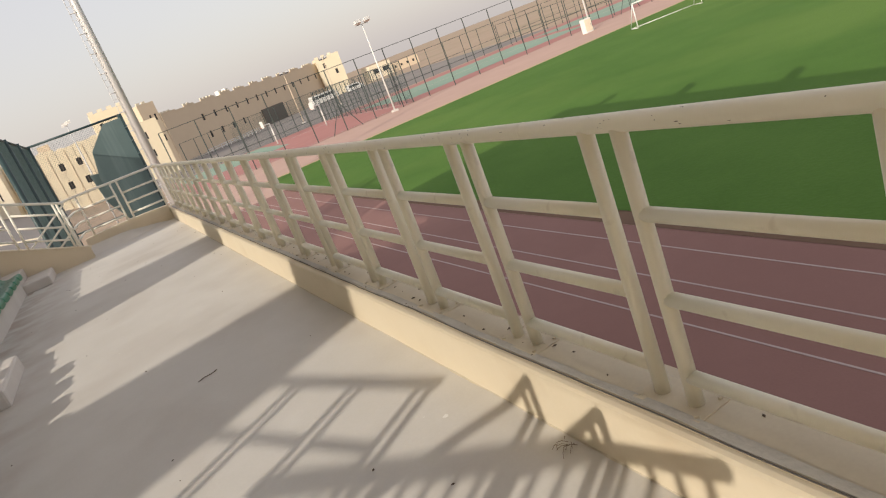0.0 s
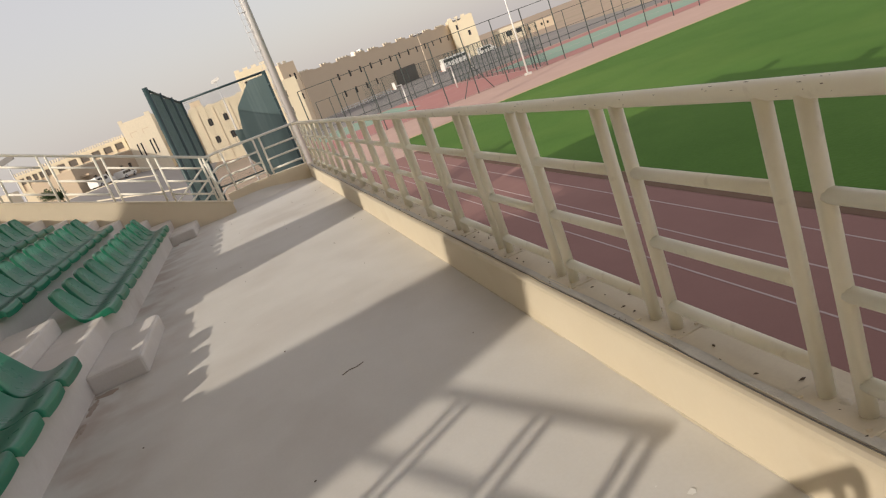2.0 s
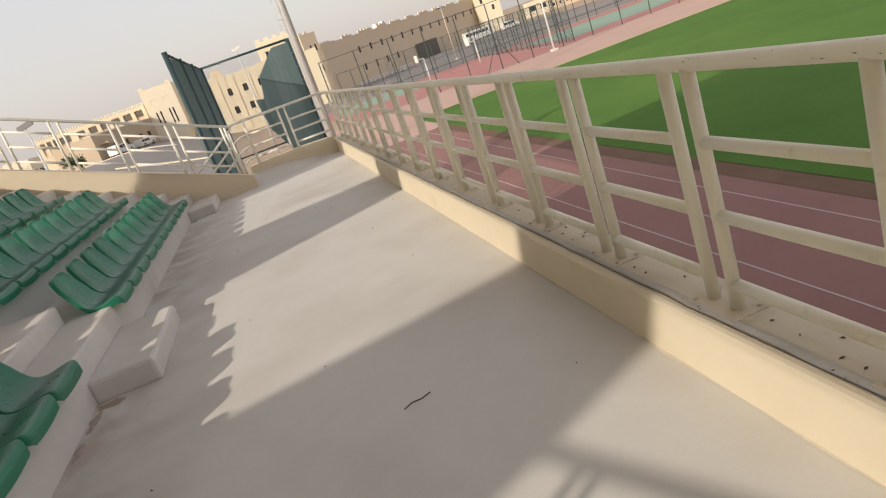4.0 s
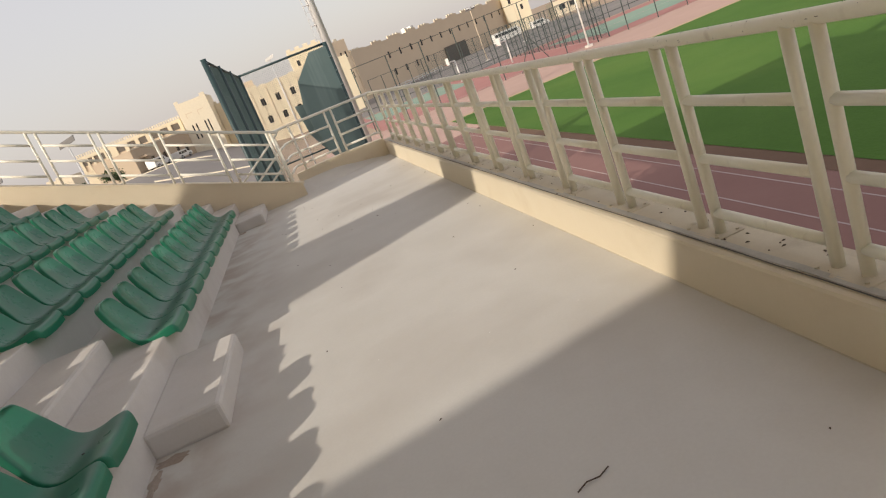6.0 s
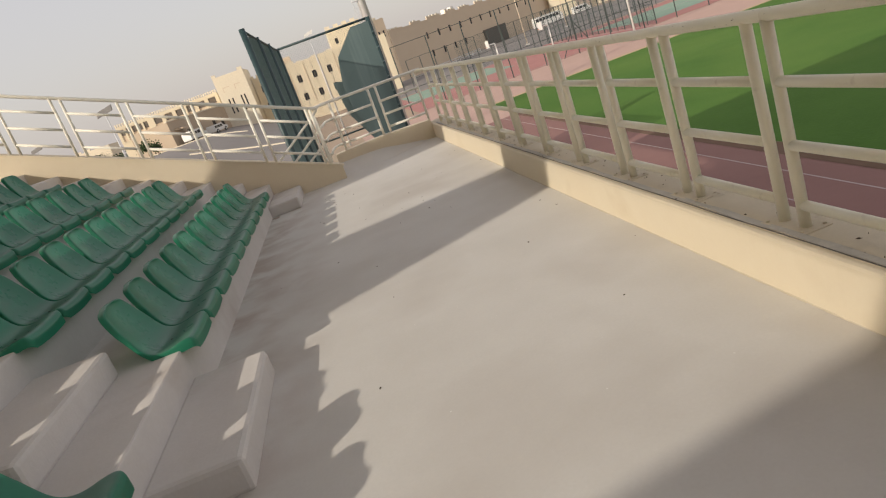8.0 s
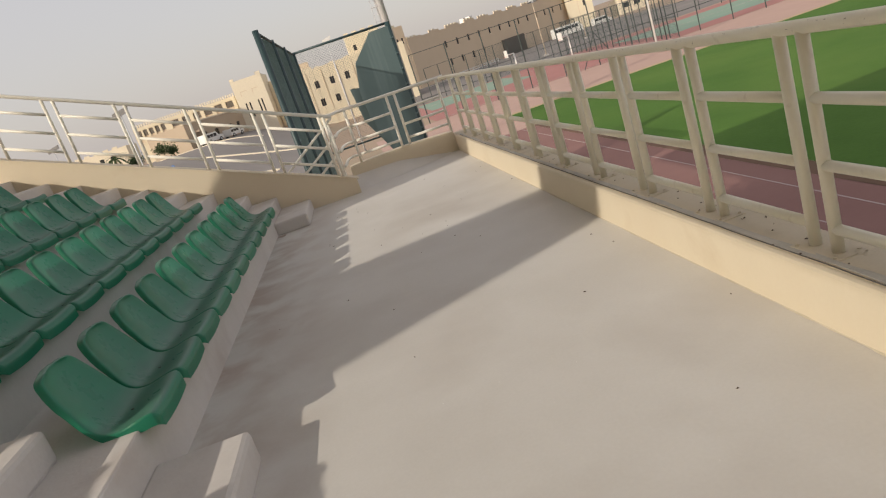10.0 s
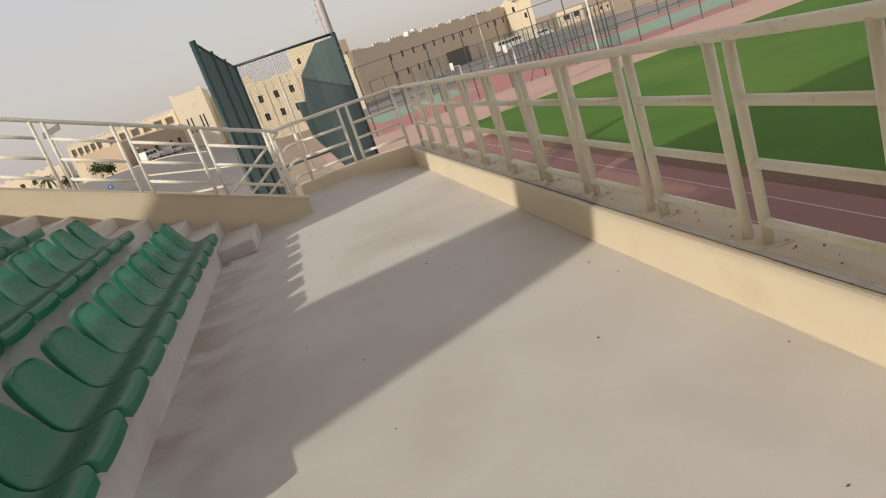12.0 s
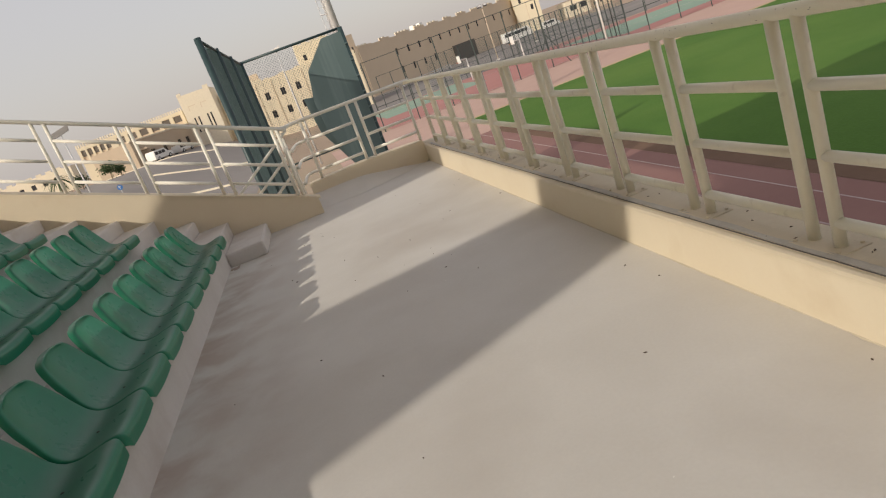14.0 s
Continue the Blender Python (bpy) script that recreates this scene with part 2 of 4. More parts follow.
def prism(points, depth, axis):
    """A polygon given in a plane, pushed out by depth along axis."""
    bm = bmesh.new()
    a = [bm.verts.new(p) for p in points]
    b = [bm.verts.new(Vector(p) + Vector(axis) * depth) for p in points]
    bm.faces.new(a[::-1])
    bm.faces.new(b)
    n = len(a)
    for i in range(n):
        bm.faces.new((a[i], a[(i + 1) % n], b[(i + 1) % n], b[i]))
    return bm


# ---- plan ----
GROUND = -4.5
KERB_H, LEDGE_W = 0.27, 0.275
END_Y = 17.65                     # far kerb of the walkway
PARAPET_Y = 16.80                 # side wall of the stand, far end
NEAR_PARAPET_Y = 2.30             # side wall of the stand, near end
ROW_X, ROW_D, ROW_H, ROWS = -2.97, 0.84, 0.36, 5
AISLES = ((8.32, 9.60), (15.55, 16.80))
TOP_X = ROW_X - ROW_D * ROWS      # rear edge of the last row

# ---- ground, pitch and track ----


def ground_height(x, y):
    side = min(1, max(0, (-1 - x) / 24)) * min(1, max(0, (y - 34) / 80))
    side = side * side * (3 - 2 * side)
    return GROUND + 4.6 * side


def sheet(name, mat, x0, x1, y0, y1, lift, nx, ny, label, category, kind="structure"):
    bm = bmesh.new()
    grid = [[bm.verts.new((x0 + (x1 - x0) * i / nx, y0 + (y1 - y0) * j / ny,
                           ground_height(x0 + (x1 - x0) * i / nx, y0 + (y1 - y0) * j / ny) + lift)) for j in range(ny + 1)] for i in range(nx + 1)]
    for i in range(nx):
        for j in range(ny):
            bm.faces.new((grid[i][j], grid[i + 1][j], grid[i + 1][j + 1], grid[i][j + 1]))
    return thing(name, bm, mat, label, category, kind=kind, smooth=True)


def graded(lo, hi, dense_lo, dense_hi, step, far_steps=8):
    a = [lo + (dense_lo - lo) * (i / far_steps) ** 0.5 for i in range(far_steps)]
    n = int((dense_hi - dense_lo) / step)
    b = [dense_lo + step * i for i in range(n + 1)]
    c = [b[-1] + (hi - b[-1]) * (i / far_steps) ** 2 for i in range(1, far_steps + 1)]
    return a + b + c


def build_ground():
    bm = bmesh.new()
    xs, ys = graded(-2500, 2500, -60, 60, 4), graded(-600, 4000, 20, 160, 4)
    grid = [[bm.verts.new((x, y, ground_height(x, y))) for y in ys] for x in xs]
    for i in range(len(xs) - 1):
        for j in range(len(ys) - 1):
            bm.faces.new((grid[i][j], grid[i + 1][j], grid[i + 1][j + 1], grid[i][j + 1]))
    thing("ground", bm, M_GROUND, "flat sandy desert ground reaching the hazy horizon", "ground", kind="structure", smooth=True)


build_ground()
sheet("track", M_TRACK, 0.3, 9.70, -40, 50, 0.012, 1, 1, "red rubber running track with white lane lines", "running track")
sheet("pitch", M_GRASS, 10.45, 79, -40, 59.5, 0.03, 1, 1, "bright green mown grass football pitch", "pitch")
sheet("pitch_edging", M_SAND_EDGE, 10.45, 79, 59.5, 60.4, 0.022, 1, 1, "narrow sandy strip along the grass edge", "edging")
sheet("track_edging", M_SOIL, 9.70, 10.45, -40, 50, 0.018, 1, 1, "dark brown soil strip between grass and track", "edging")
sheet("apron_side", M_APRON, 0.3, 10.9, 50, 77, 0.012, 1, 1, "faded pink surfaced apron at the track's end", "pavement")
sheet("apron", M_APRON, 10.9, 120, 60.4, 77, 0.012, 1, 1, "faded pink surfaced apron beyond the pitch", "pavement")
sheet("sports_court", M_COURT_RED, 7, 35, 77.3, 114, 0.016, 1, 1, "red surfaced ball court inside a tall fence", "sports court")
sheet("sports_court", M_COURT_RED, 35.1, 110, 77.3, 112, 0.016, 1, 1, "second red surfaced court beyond the cross fence", "sports court")
sheet("car_park", M_ASPHALT, 3, 88, 114.3, 234, 0.010, 1, 1, "grey asphalt car park before the long building", "car park")
sheet("service_road", M_ROAD, -44, -7, 40, 150, 0.03, 40, 60, "pale asphalt road climbing to the cream buildings", "road")
for i, (cx0, cx1, cy0, cy1) in enumerate(((9, 23, 94, 112.5), (38, 70, 84, 104), (74, 106, 84, 104))):
    sheet("court_surface", M_COURT_GREEN, cx0, cx1, cy0, cy1, 0.024, 1, 1, "green playing area painted on the red court", "court surface")
for x0, x1, y0, y1 in ((38, 106, 93.9, 94.15), (10, 34, 104, 104.15), (8, 34.9, 78.2, 78.35), (34.6, 34.75, 78.2, 113.5)):
    tagged(new("court_line", finish("court_line", boxed(x0, x1, y0, y1, GROUND + 0.016, GROUND + 0.030), M_LINE)),
           "pale painted line on the ball courts", "court line", "court lines", "structure")
for i in range(6):
    x = 8.87 - 1.265 * i
    tagged(new("lane_line", finish("lane_line", boxed(x - 0.022, x + 0.022, -40, 50, GROUND + 0.012, GROUND + 0.018), M_LINE)),
           "white painted lane line on the red track", "lane line", "track lane lines", "structure")

# low kerbs along the service road
for x0, x1, ya, yb in ((-8.5, -21.0, 97, 99), (-10.0, -17.0, 78, 79), (-16.0, -34.0, 125, 127)):
    bm = bmesh.new()
    n = 26
    rows = []
    for k in range(n + 1):
        x, y = x0 + (x1 - x0) * k / n, ya + (yb - ya) * k / n
        g = ground_height(x, y)
        rows.append([bm.verts.new((x, y + d, g + h)) for d, h in ((-0.42, -0.1), (-0.40, 0.16), (0.40, 0.16), (0.42, -0.1))])
    for a, b in zip(rows, rows[1:]):
        for k in range(3):
            bm.faces.new((a[k], b[k], b[k + 1], a[k + 1]))
    bm.faces.new(rows[0])
    bm.faces.new(rows[-1][::-1])
    thing("road_kerb", bm, M_PALE, "pale concrete kerb along the service road", "kerb", "road kerbs", "structure")

# ---- stand: walkway, kerb, terraces ----


def build_stand():
    bm = boxed(ROW_X - 0.4, -0.0, -14, END_Y + 0.2, -0.35, 0)
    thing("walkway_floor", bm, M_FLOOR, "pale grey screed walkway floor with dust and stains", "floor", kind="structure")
    bm = boxed(-0.0, LEDGE_W, -14, END_Y + 0.35, GROUND, KERB_H, bevel=0.02)
    wall = thing("kerb_wall", bm, M_KERB, "low cream painted kerb wall edging the walkway", "kerb wall", kind="structure")
    part("ledge_top", boxed(0.035, LEDGE_W - 0.01, -14, END_Y + 0.3, KERB_H - 0.004, KERB_H + 0.004), M_LEDGE, wall, "dusty weathered ledge under the railing")
    # the end kerb has a slightly crowned top, and a cement fillet at its foot
    n = 14
    crown = [(-1.80 + 1.798 * k / n, 0.325 + 0.03 * math.sin(math.pi * k / n)) for k in range(n + 1)]
    bm = prism([(-0.002, END_Y, GROUND), *[(x, END_Y, z) for x, z in reversed(crown)], (-1.80, END_Y, GROUND)], 0.25, (0, 1, 0))
    bmesh.ops.bevel(bm, geom=[e for e in bm.edges if min(v.co.z for v in e.verts) > 0.1 and abs(e.verts[0].co.y - e.verts[1].co.y) < 0.01], offset=0.025, segments=2, affect="EDGES")
    thing("kerb_end", bm, M_KERB, "cream painted end kerb with a crowned top closing the walkway", "kerb wall", kind="structure")
    bm = bmesh.new()
    rows = []
    for k in range(19):
        x = -1.78 + 1.77 * k / 18
        h = max(0.004, 0.17 * min(1, (-x - 0.05) / 1.0)) + 0.008 * noise.noise(Vector((x * 4, 3, 1)))
        rows.append([bm.verts.new(v) for v in ((x, END_Y - 0.02 - 3.0 * h, 0.002), (x, END_Y - 0.01 - 1.4 * h, 0.42 * h), (x, END_Y + 0.002, h))])
    for a, b in zip(rows, rows[1:]):
        for k in range(2):
            bm.faces.new((a[k], b[k], b[k + 1], a[k + 1]))
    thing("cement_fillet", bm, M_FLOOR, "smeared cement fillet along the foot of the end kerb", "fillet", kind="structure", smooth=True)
    # terraces
    for r in range(ROWS):
        x1 = ROW_X - ROW_D * r
        x0 = x1 - ROW_D - (0.004 if r == ROWS - 1 else 0.05)
        bm = boxed(x0, x1, NEAR_PARAPET_Y, PARAPET_Y - 0.004, -0.3 if r == 0 else ROW_H * r - 0.3, ROW_H * (r + 1), bevel=0.012)
        thing("terrace_step", bm, M_CONC, "painted concrete seating terrace step", "terrace", "seating terraces", "structure")
    # aisle half steps
    for y0, y1 in AISLES:
        for r in range(ROWS):
            x1 = ROW_X - ROW_D * r
            z0 = ROW_H * r
            bm = boxed(x1 - 0.01, x1 + 0.46, y0, y1 - 0.006, z0 - 0.01, z0 + 0.17, bevel=0.028)
            thing("aisle_step", bm, M_CONC, "worn concrete half step in the stand's aisle", "step", "aisle steps", "structure")


def parapet_top(x):
    return max(0.28, 0.245 + 0.4095 * (-1.83 - x))


PARAPET_X = -7.00                 # where the side parapets stop climbing
TOP_Z = parapet_top(PARAPET_X)


def side_parapet(y, name, far):
    xr = PARAPET_X
    xe = xr - (2.6 if far else 0.8)
    pts = [(-1.75, y, -0.3), (-1.75, y, 0.215), (xr + 0.32, y, TOP_Z - 0.131), (xr + 0.12, y, TOP_Z - 0.055), (xr - 0.06, y, TOP_Z - 0.012), (xr - 0.24, y, TOP_Z), (xe, y, TOP_Z), (xe, y, -0.3)]
    thing(name, prism(pts, 0.22, (0, 1, 0)), M_KERB, "sloping cream painted parapet at the side of the stand", "parapet", kind="structure")
    line = [(-1.72, 0.206), (xr + 0.32, TOP_Z - 0.129), (xr + 0.12, TOP_Z - 0.053), (xr - 0.06, TOP_Z - 0.010), (xr - 0.24, TOP_Z + 0.002), (xe, TOP_Z + 0.002)]
    bm = prism([(x, y - 0.015, z) for x, z in line] + [(x, y - 0.015, z + 0.020) for x, z in reversed(line)], 0.25, (0, 1, 0))
    thing("coping", bm, M_KERB, "thin cream coping on the sloping parapet", "coping", kind="structure")


build_stand()
side_parapet(PARAPET_Y, "parapet_far", True)
side_parapet(NEAR_PARAPET_Y - 0.22, "parapet_near", False)
thing("top_landing", boxed(TOP_X - 2.2, TOP_X, NEAR_PARAPET_Y, PARAPET_Y - 0.004, ROW_H * ROWS - 0.3, ROW_H * ROWS - 0.004), M_CONC, "concrete landing along the top of the stand", "landing", kind="structure")

# unseen canopy over the stand, behind and above the walk, set out from its shade; its raking struts shade the walkway
# in bands
for k in range(5):
    y = 10.15 - 5.34 * k
    x1, x0 = -11.0 + 1.04 * 0.6 + 0.55, -11.0 + 1.04 * (0.5 - 6.3) + 0.55
    wide = 0.67 if k == 0 else 1.1
    # each strut but the last flares below the canopy, only to slant its shade's edges
    flare = ((0.5, 0, 0), (3.6, 0, 0), (4.7, 0.29, 1.03), (5.94, 0, 0.25), (6.33, 0, 0), (6.9, 0, 0)) if k else ((0.5, 0, 0), (6.9, 0, 0))
    strut = bmesh.new()
    rings = []
    for z, near, far in flare:
        x = x0 + (x1 - x0) * (z - 0.5) / 6.4
        rings.append([strut.verts.new(v) for v in ((x, y - 0.55 - near, z), (x, y - 0.55 + wide + far, z), (x - 1.1, y - 0.55 + wide + far, z), (x - 1.1, y - 0.55 - near, z))])
    for a, b in zip(rings, rings[1:]):
        for j in range(4):
            strut.faces.new((a[j], a[(j + 1) % 4], b[(j + 1) % 4], b[j]))
    strut.faces.new(rings[0][::-1])
    strut.faces.new(rings[-1])
    thing("canopy_strut", strut, M_KERB, "raking cream concrete strut carrying the stand's canopy", "column", "canopy struts", "structure")
# unseen slab added beside the last strut, to shade the far parapet
xh = x0 + 1.04 * 5.65
shade_slab = prism([(x0, 10.275, 0.5), (xh, 10.275, 6.15), (xh - 2.17, 10.275, 6.15), (x0 - 2.17, 10.275, 0.5)], 0.425, (0, 1, 0))
thing("strut_shade_slab", shade_slab, M_KERB, "unseen slab added beside the last strut to shade the parapet", "column", kind="structure")
canopy = prism([(-11.6, -25, 6.66), (-1, -25, 8.0), (-1, -25, 8.2), (-11.6, -25, 6.95)], 41.8, (0, 1, 0))
thing("canopy_roof", canopy, M_PALE, "sloping pale canopy roof above the stand", "canopy", kind="structure")
for k in range(7):
    y = 13.9 - 5.34 * k
    thing("canopy_rafter", prism([(-1.0, y, 7.9), (-0.3, y, 8.5), (-0.3, y, 8.75), (-1.0, y, 8.2)], 0.5, (0, 1, 0)), M_PALE, "pale rafter end at the canopy's front edge", "rafter", "canopy rafters", "structure")
thing("stand_back_wall", boxed(-16.6, -16.3, -14, 14.5, GROUND, 1.5), M_KERB, "plain cream wall behind the stand", "wall", kind="structure")

# unseen slab added behind the walk's start to block skylight from there
thing("skylight_blocker", boxed(-16.3, 0.4, -14.6, -14.2, GROUND, 7.6), M_KERB, "unseen cream slab added behind the stand to cut the skylight", "building", kind="structure")


def near_shade_rail(y):
    """Unseen balustrade and wall on the stand's near side, behind where the walk begins, added to cast barred shade."""
    def top(x):
        return 2.52 + 0.338 * (-5.35 - x)
    wall = prism([(-2.4, y - 0.1, GROUND), (-2.4, y - 0.1, top(-2.4) - 1.0), (-6.2, y - 0.1, top(-6.2) - 1.0), (-6.2, y - 0.1, GROUND)], 0.2, (0, 1, 0))
    thing("shade_rail_wall", wall, M_KERB, "unseen sloping cream wall carrying the added balustrade", "wall", kind="structure")
    e = thing("stair_balustrade", None, None, "unseen cream steel balustrade with close upright bars, added for its shade", "balustrade")
    part("handrail", tubed((-2.4, y, top(-2.4)), (-6.2, y, top(-6.2)), 0.042, 10), M_WHITE_RAIL, e, smooth=True)
    part("bottom_rail", tubed((-2.4, y, top(-2.4) - 0.9), (-6.2, y, top(-6.2) - 0.9), 0.025, 8), M_WHITE_RAIL, e, smooth=True)
    for i in range(19):
        x = -2.5 - 0.20 * i
        part("bar", tubed((x, y, top(x) - 1.0), (x, y, top(x)), 0.019, 6), M_WHITE_RAIL, e, smooth=True)


near_shade_rail(1.30)

# ---- railings ----
POST_GAP = 0.138


def rail_module(length, levels, height, name, label, mat, slope=0.0, r_post=0.028, plates=True, group="railing panels"):
    """A railing panel along +y from 0 to length: an upright at each end, three rails between; slope lifts it along y."""
    e = thing(name, None, None, label, "railing", group)
    a, b = POST_GAP / 2, length - POST_GAP / 2
    for y in (a, b):
        part("post", tubed((0, y, slope * y), (0, y, slope * y + height), r_post, 10), mat, e, smooth=True)
    if plates:
        part("base_plate", boxed(-0.075, 0.075, -0.14, 0.14, 0.002, 0.010, bevel=0.003), M_LEDGE, e, "dust-covered steel base plate")
        for bx, by in ((-0.055, -0.115), (0.055, -0.115), (-0.055, 0.115), (0.055, 0.115)):
            part("bolt", tubed((bx, by, 0.008), (bx, by, 0.018), 0.009, 6), M_LEDGE, e)
    for z in levels:
        part("rail", tubed((0, a, slope * a + z), (0, b, slope * b + z), r_post * 0.93, 10), mat, e, smooth=True)
    return e


LEVELS = (0.110, 0.382, 0.656)
RAIL_X, STEP_Y, FIRST_Y = 0.140, 0.84, -10.305
first = rail_module(STEP_Y, LEVELS, 0.935, "railing_panel", "cream painted tubular steel railing panel on the ledge", M_RAIL, r_post=0.026)
first.matrix_basis = pose(RAIL_X, FIRST_Y, KERB_H)
count = int((END_Y - FIRST_Y) / STEP_Y)
for i in range(1, count):
    copy_thing(first, pose(RAIL_X, FIRST_Y + STEP_Y * i, KERB_H))
top_end = FIRST_Y + STEP_Y * count
RAIL_Z, RAIL_R = 1.199, 0.028
handrail = thing("handrail", None, None, "thick cream painted handrail tube with chipped paint", "handrail")
lengths = 6
for i in range(lengths):
    y0, y1 = (FIRST_Y + (top_end - 0.1 - FIRST_Y) * k / lengths for k in (i, i + 1))
    part("tube", tubed((RAIL_X, y0, RAIL_Z), (RAIL_X, y1, RAIL_Z), RAIL_R, 16, caps=False), M_RAIL, handrail, smooth=True)
    part("weld", tubed((RAIL_X, y1 - 0.004, RAIL_Z), (RAIL_X, y1 + 0.004, RAIL_Z), RAIL_R + 0.0006, 16), M_RAIL, handrail, smooth=True)
part("end_bend", pipe(bmesh.new(), [(RAIL_X, top_end - 0.1, RAIL_Z), (RAIL_X, top_end + 0.15, RAIL_Z), (RAIL_X - 0.03, END_Y + 0.06, RAIL_Z), (RAIL_X - 0.10, END_Y + 0.12, RAIL_Z)], RAIL_R, 12), M_RAIL, handrail, smooth=True)

# end railing across the walkway
endrail = rail_module(0.86, (0.13, 0.36, 0.60), 0.89, "railing_panel", "pale cream railing panel on the end kerb", M_WHITE_RAIL, r_post=0.023, group="end railing panels", plates=False)
endrail.matrix_basis = pose(0.06, END_Y + 0.12, 0.33, 0, 0, 90)
copy_thing(endrail, pose(-0.80, END_Y + 0.12, 0.33, 0, 0, 90))
bm = pipe(bmesh.new(), [(0.12, END_Y + 0.12, 1.222), (-1.60, END_Y + 0.12, 1.222), (-1.72, END_Y + 0.10, 1.222), (-1.80, END_Y, 1.215), (-1.86, PARAPET_Y + 0.13, 1.235)], 0.026, 10)
thing("handrail", bm, M_WHITE_RAIL, "pale cream handrail bending round the end of the walkway", "handrail", smooth=True)
corner = thing("corner_rails", None, None, "pale cream rails bending round to the stair's railing", "railing")
for z in (0.46, 0.69, 0.93):
    part("rail", pipe(bmesh.new(), [(-1.60, END_Y + 0.12, z), (-1.70, END_Y + 0.12, z), (-1.77, END_Y + 0.08, z - 0.01), (-1.80, END_Y - 0.02, z - 0.02), (-1.84, PARAPET_Y + 0.20, z - 0.03)], 0.0215, 8), M_WHITE_RAIL, corner, smooth=True)

# climbing railing on the side parapets
SL = 0.4085


def climbing_rail(y, first, n, flats):
    """Railing panels up a side parapet: n climbing ones from the place first, then level ones."""
    step, z0 = 0.885, 0.30 + SL * (-1.915 - first)
    levels = (0.165, 0.44, 0.715)
    label = "pale cream railing panel climbing the side parapet"
    mod = rail_module(step, levels, 0.952, "railing_panel", label, M_WHITE_RAIL, slope=SL, r_post=0.023, plates=False, group="climbing railing panels")
    mod.matrix_basis = pose(first, y, z0, 0, 0, 90)
    for i in range(1, n):
        copy_thing(mod, pose(first - step * i, y, z0 + SL * step * i, 0, 0, 90))
    xt, zt = first - step * n, z0 + SL * step * n
    bend = PARAPET_X
    zb = z0 + SL * (first - bend)
    joint = thing("railing_panel", None, None, "pale cream railing panel bending level at the top", "railing", "climbing railing panels")
    for z in levels:
        part("rail", pipe(bmesh.new(), [(xt - 0.06, y, zt + SL * 0.06 + z), (bend + 0.08, y, zb + z - 0.033), (bend - 0.08, y, zb + z), (xt - 0.816, y, zb + z)], 0.0215, 8), M_WHITE_RAIL, joint, smooth=True)
    part("post", tubed((xt - 0.069, y, zt + 0.028), (xt - 0.069, y, zt + 0.97), 0.023, 10), M_WHITE_RAIL, joint, smooth=True)
    part("post", tubed((xt - 0.816, y, zb), (xt - 0.816, y, zb + 0.952), 0.023, 10), M_WHITE_RAIL, joint, smooth=True)
    end = xt - 0.885
    for i in range(flats):
        flat = rail_module(step, levels, 0.952, "railing_panel", "pale cream railing panel on the level parapet", M_WHITE_RAIL, r_post=0.023, plates=False, group="climbing railing panels")
        flat.matrix_basis = pose(end - step * i, y, zb, 0, 0, 90)
    last = end - step * flats
    bm = pipe(bmesh.new(), [(first + 0.12, y, z0 + 0.952 - SL * 0.12), (bend + 0.10, y, zb + 0.952 - 0.041), (bend - 0.05, y, zb + 0.947), (bend - 0.14, y, zb + 0.952), (last - 0.05, y, zb + 0.952)], 0.027, 10)
    thing("handrail", bm, M_WHITE_RAIL, "pale cream handrail climbing the side of the stand", "handrail", smooth=True)


climbing_rail(PARAPET_Y + 0.11, -1.915, 5, 2)
climbing_rail(NEAR_PARAPET_Y - 0.11, -3.87, 3, 0)
stepped = thing("stepped_rail", None, None, "pale cream rails stepping down the near parapet", "railing")
part("post", tubed((-3.80, NEAR_PARAPET_Y - 0.11, 0.9), (-3.80, NEAR_PARAPET_Y - 0.11, 2.02), 0.025, 8), M_WHITE_RAIL, stepped, smooth=True)
for x0, x1, z in ((-3.62, -2.50, 1.575), (-2.44, -1.84, 1.215)):
    part("rail", tubed((x0, NEAR_PARAPET_Y - 0.11, z), (x1, NEAR_PARAPET_Y - 0.11, z), 0.027, 8), M_WHITE_RAIL, stepped, smooth=True)
    for x in (x1, x1 - 0.12):
        part("post", tubed((x, NEAR_PARAPET_Y - 0.11, parapet_top(x) - 0.1), (x, NEAR_PARAPET_Y - 0.11, z), 0.023, 8), M_WHITE_RAIL, stepped, smooth=True)
thing("rail_end_post", tubed((-1.92, PARAPET_Y + 0.11, 0.30), (-1.92, PARAPET_Y + 0.11, 1.24), 0.023, 10), M_WHITE_RAIL, "pale cream end post of the climbing railing", "post", smooth=True)

# stair going down beyond the parapet
stair = thing("stair_flight", None, None, "concrete stair flight going down from the walkway's end", "stair", kind="structure")
for i in range(24):
    x1 = -1.75 - 0.28 * i
    part("tread", boxed(x1 - 0.30, x1, PARAPET_Y + 0.224, PARAPET_Y + 1.5, -0.18 * (i + 1) - 0.2, -0.18 * (i + 1), bevel=0.0), M_CONC, stair)
srail = thing("stair_railing", None, None, "pale cream tubular railing sloping down the stair", "railing")
for z in (0.16, 0.40, 0.64, 0.90):
    part("rail", tubed((-1.82, PARAPET_Y + 0.42, z + 0.28), (-6.5, PARAPET_Y + 0.42, z - 2.75), 0.02, 8), M_WHITE_RAIL, srail, smooth=True)
for i in range(6):
    x = -1.9 - 0.85 * i
    part("post", tubed((x, PARAPET_Y + 0.42, -0.66 * (i * 0.85) - 0.2), (x, PARAPET_Y + 0.42, -0.66 * (i * 0.85) + 1.1), 0.022, 8), M_WHITE_RAIL, srail, smooth=True)

# ---- seats ----


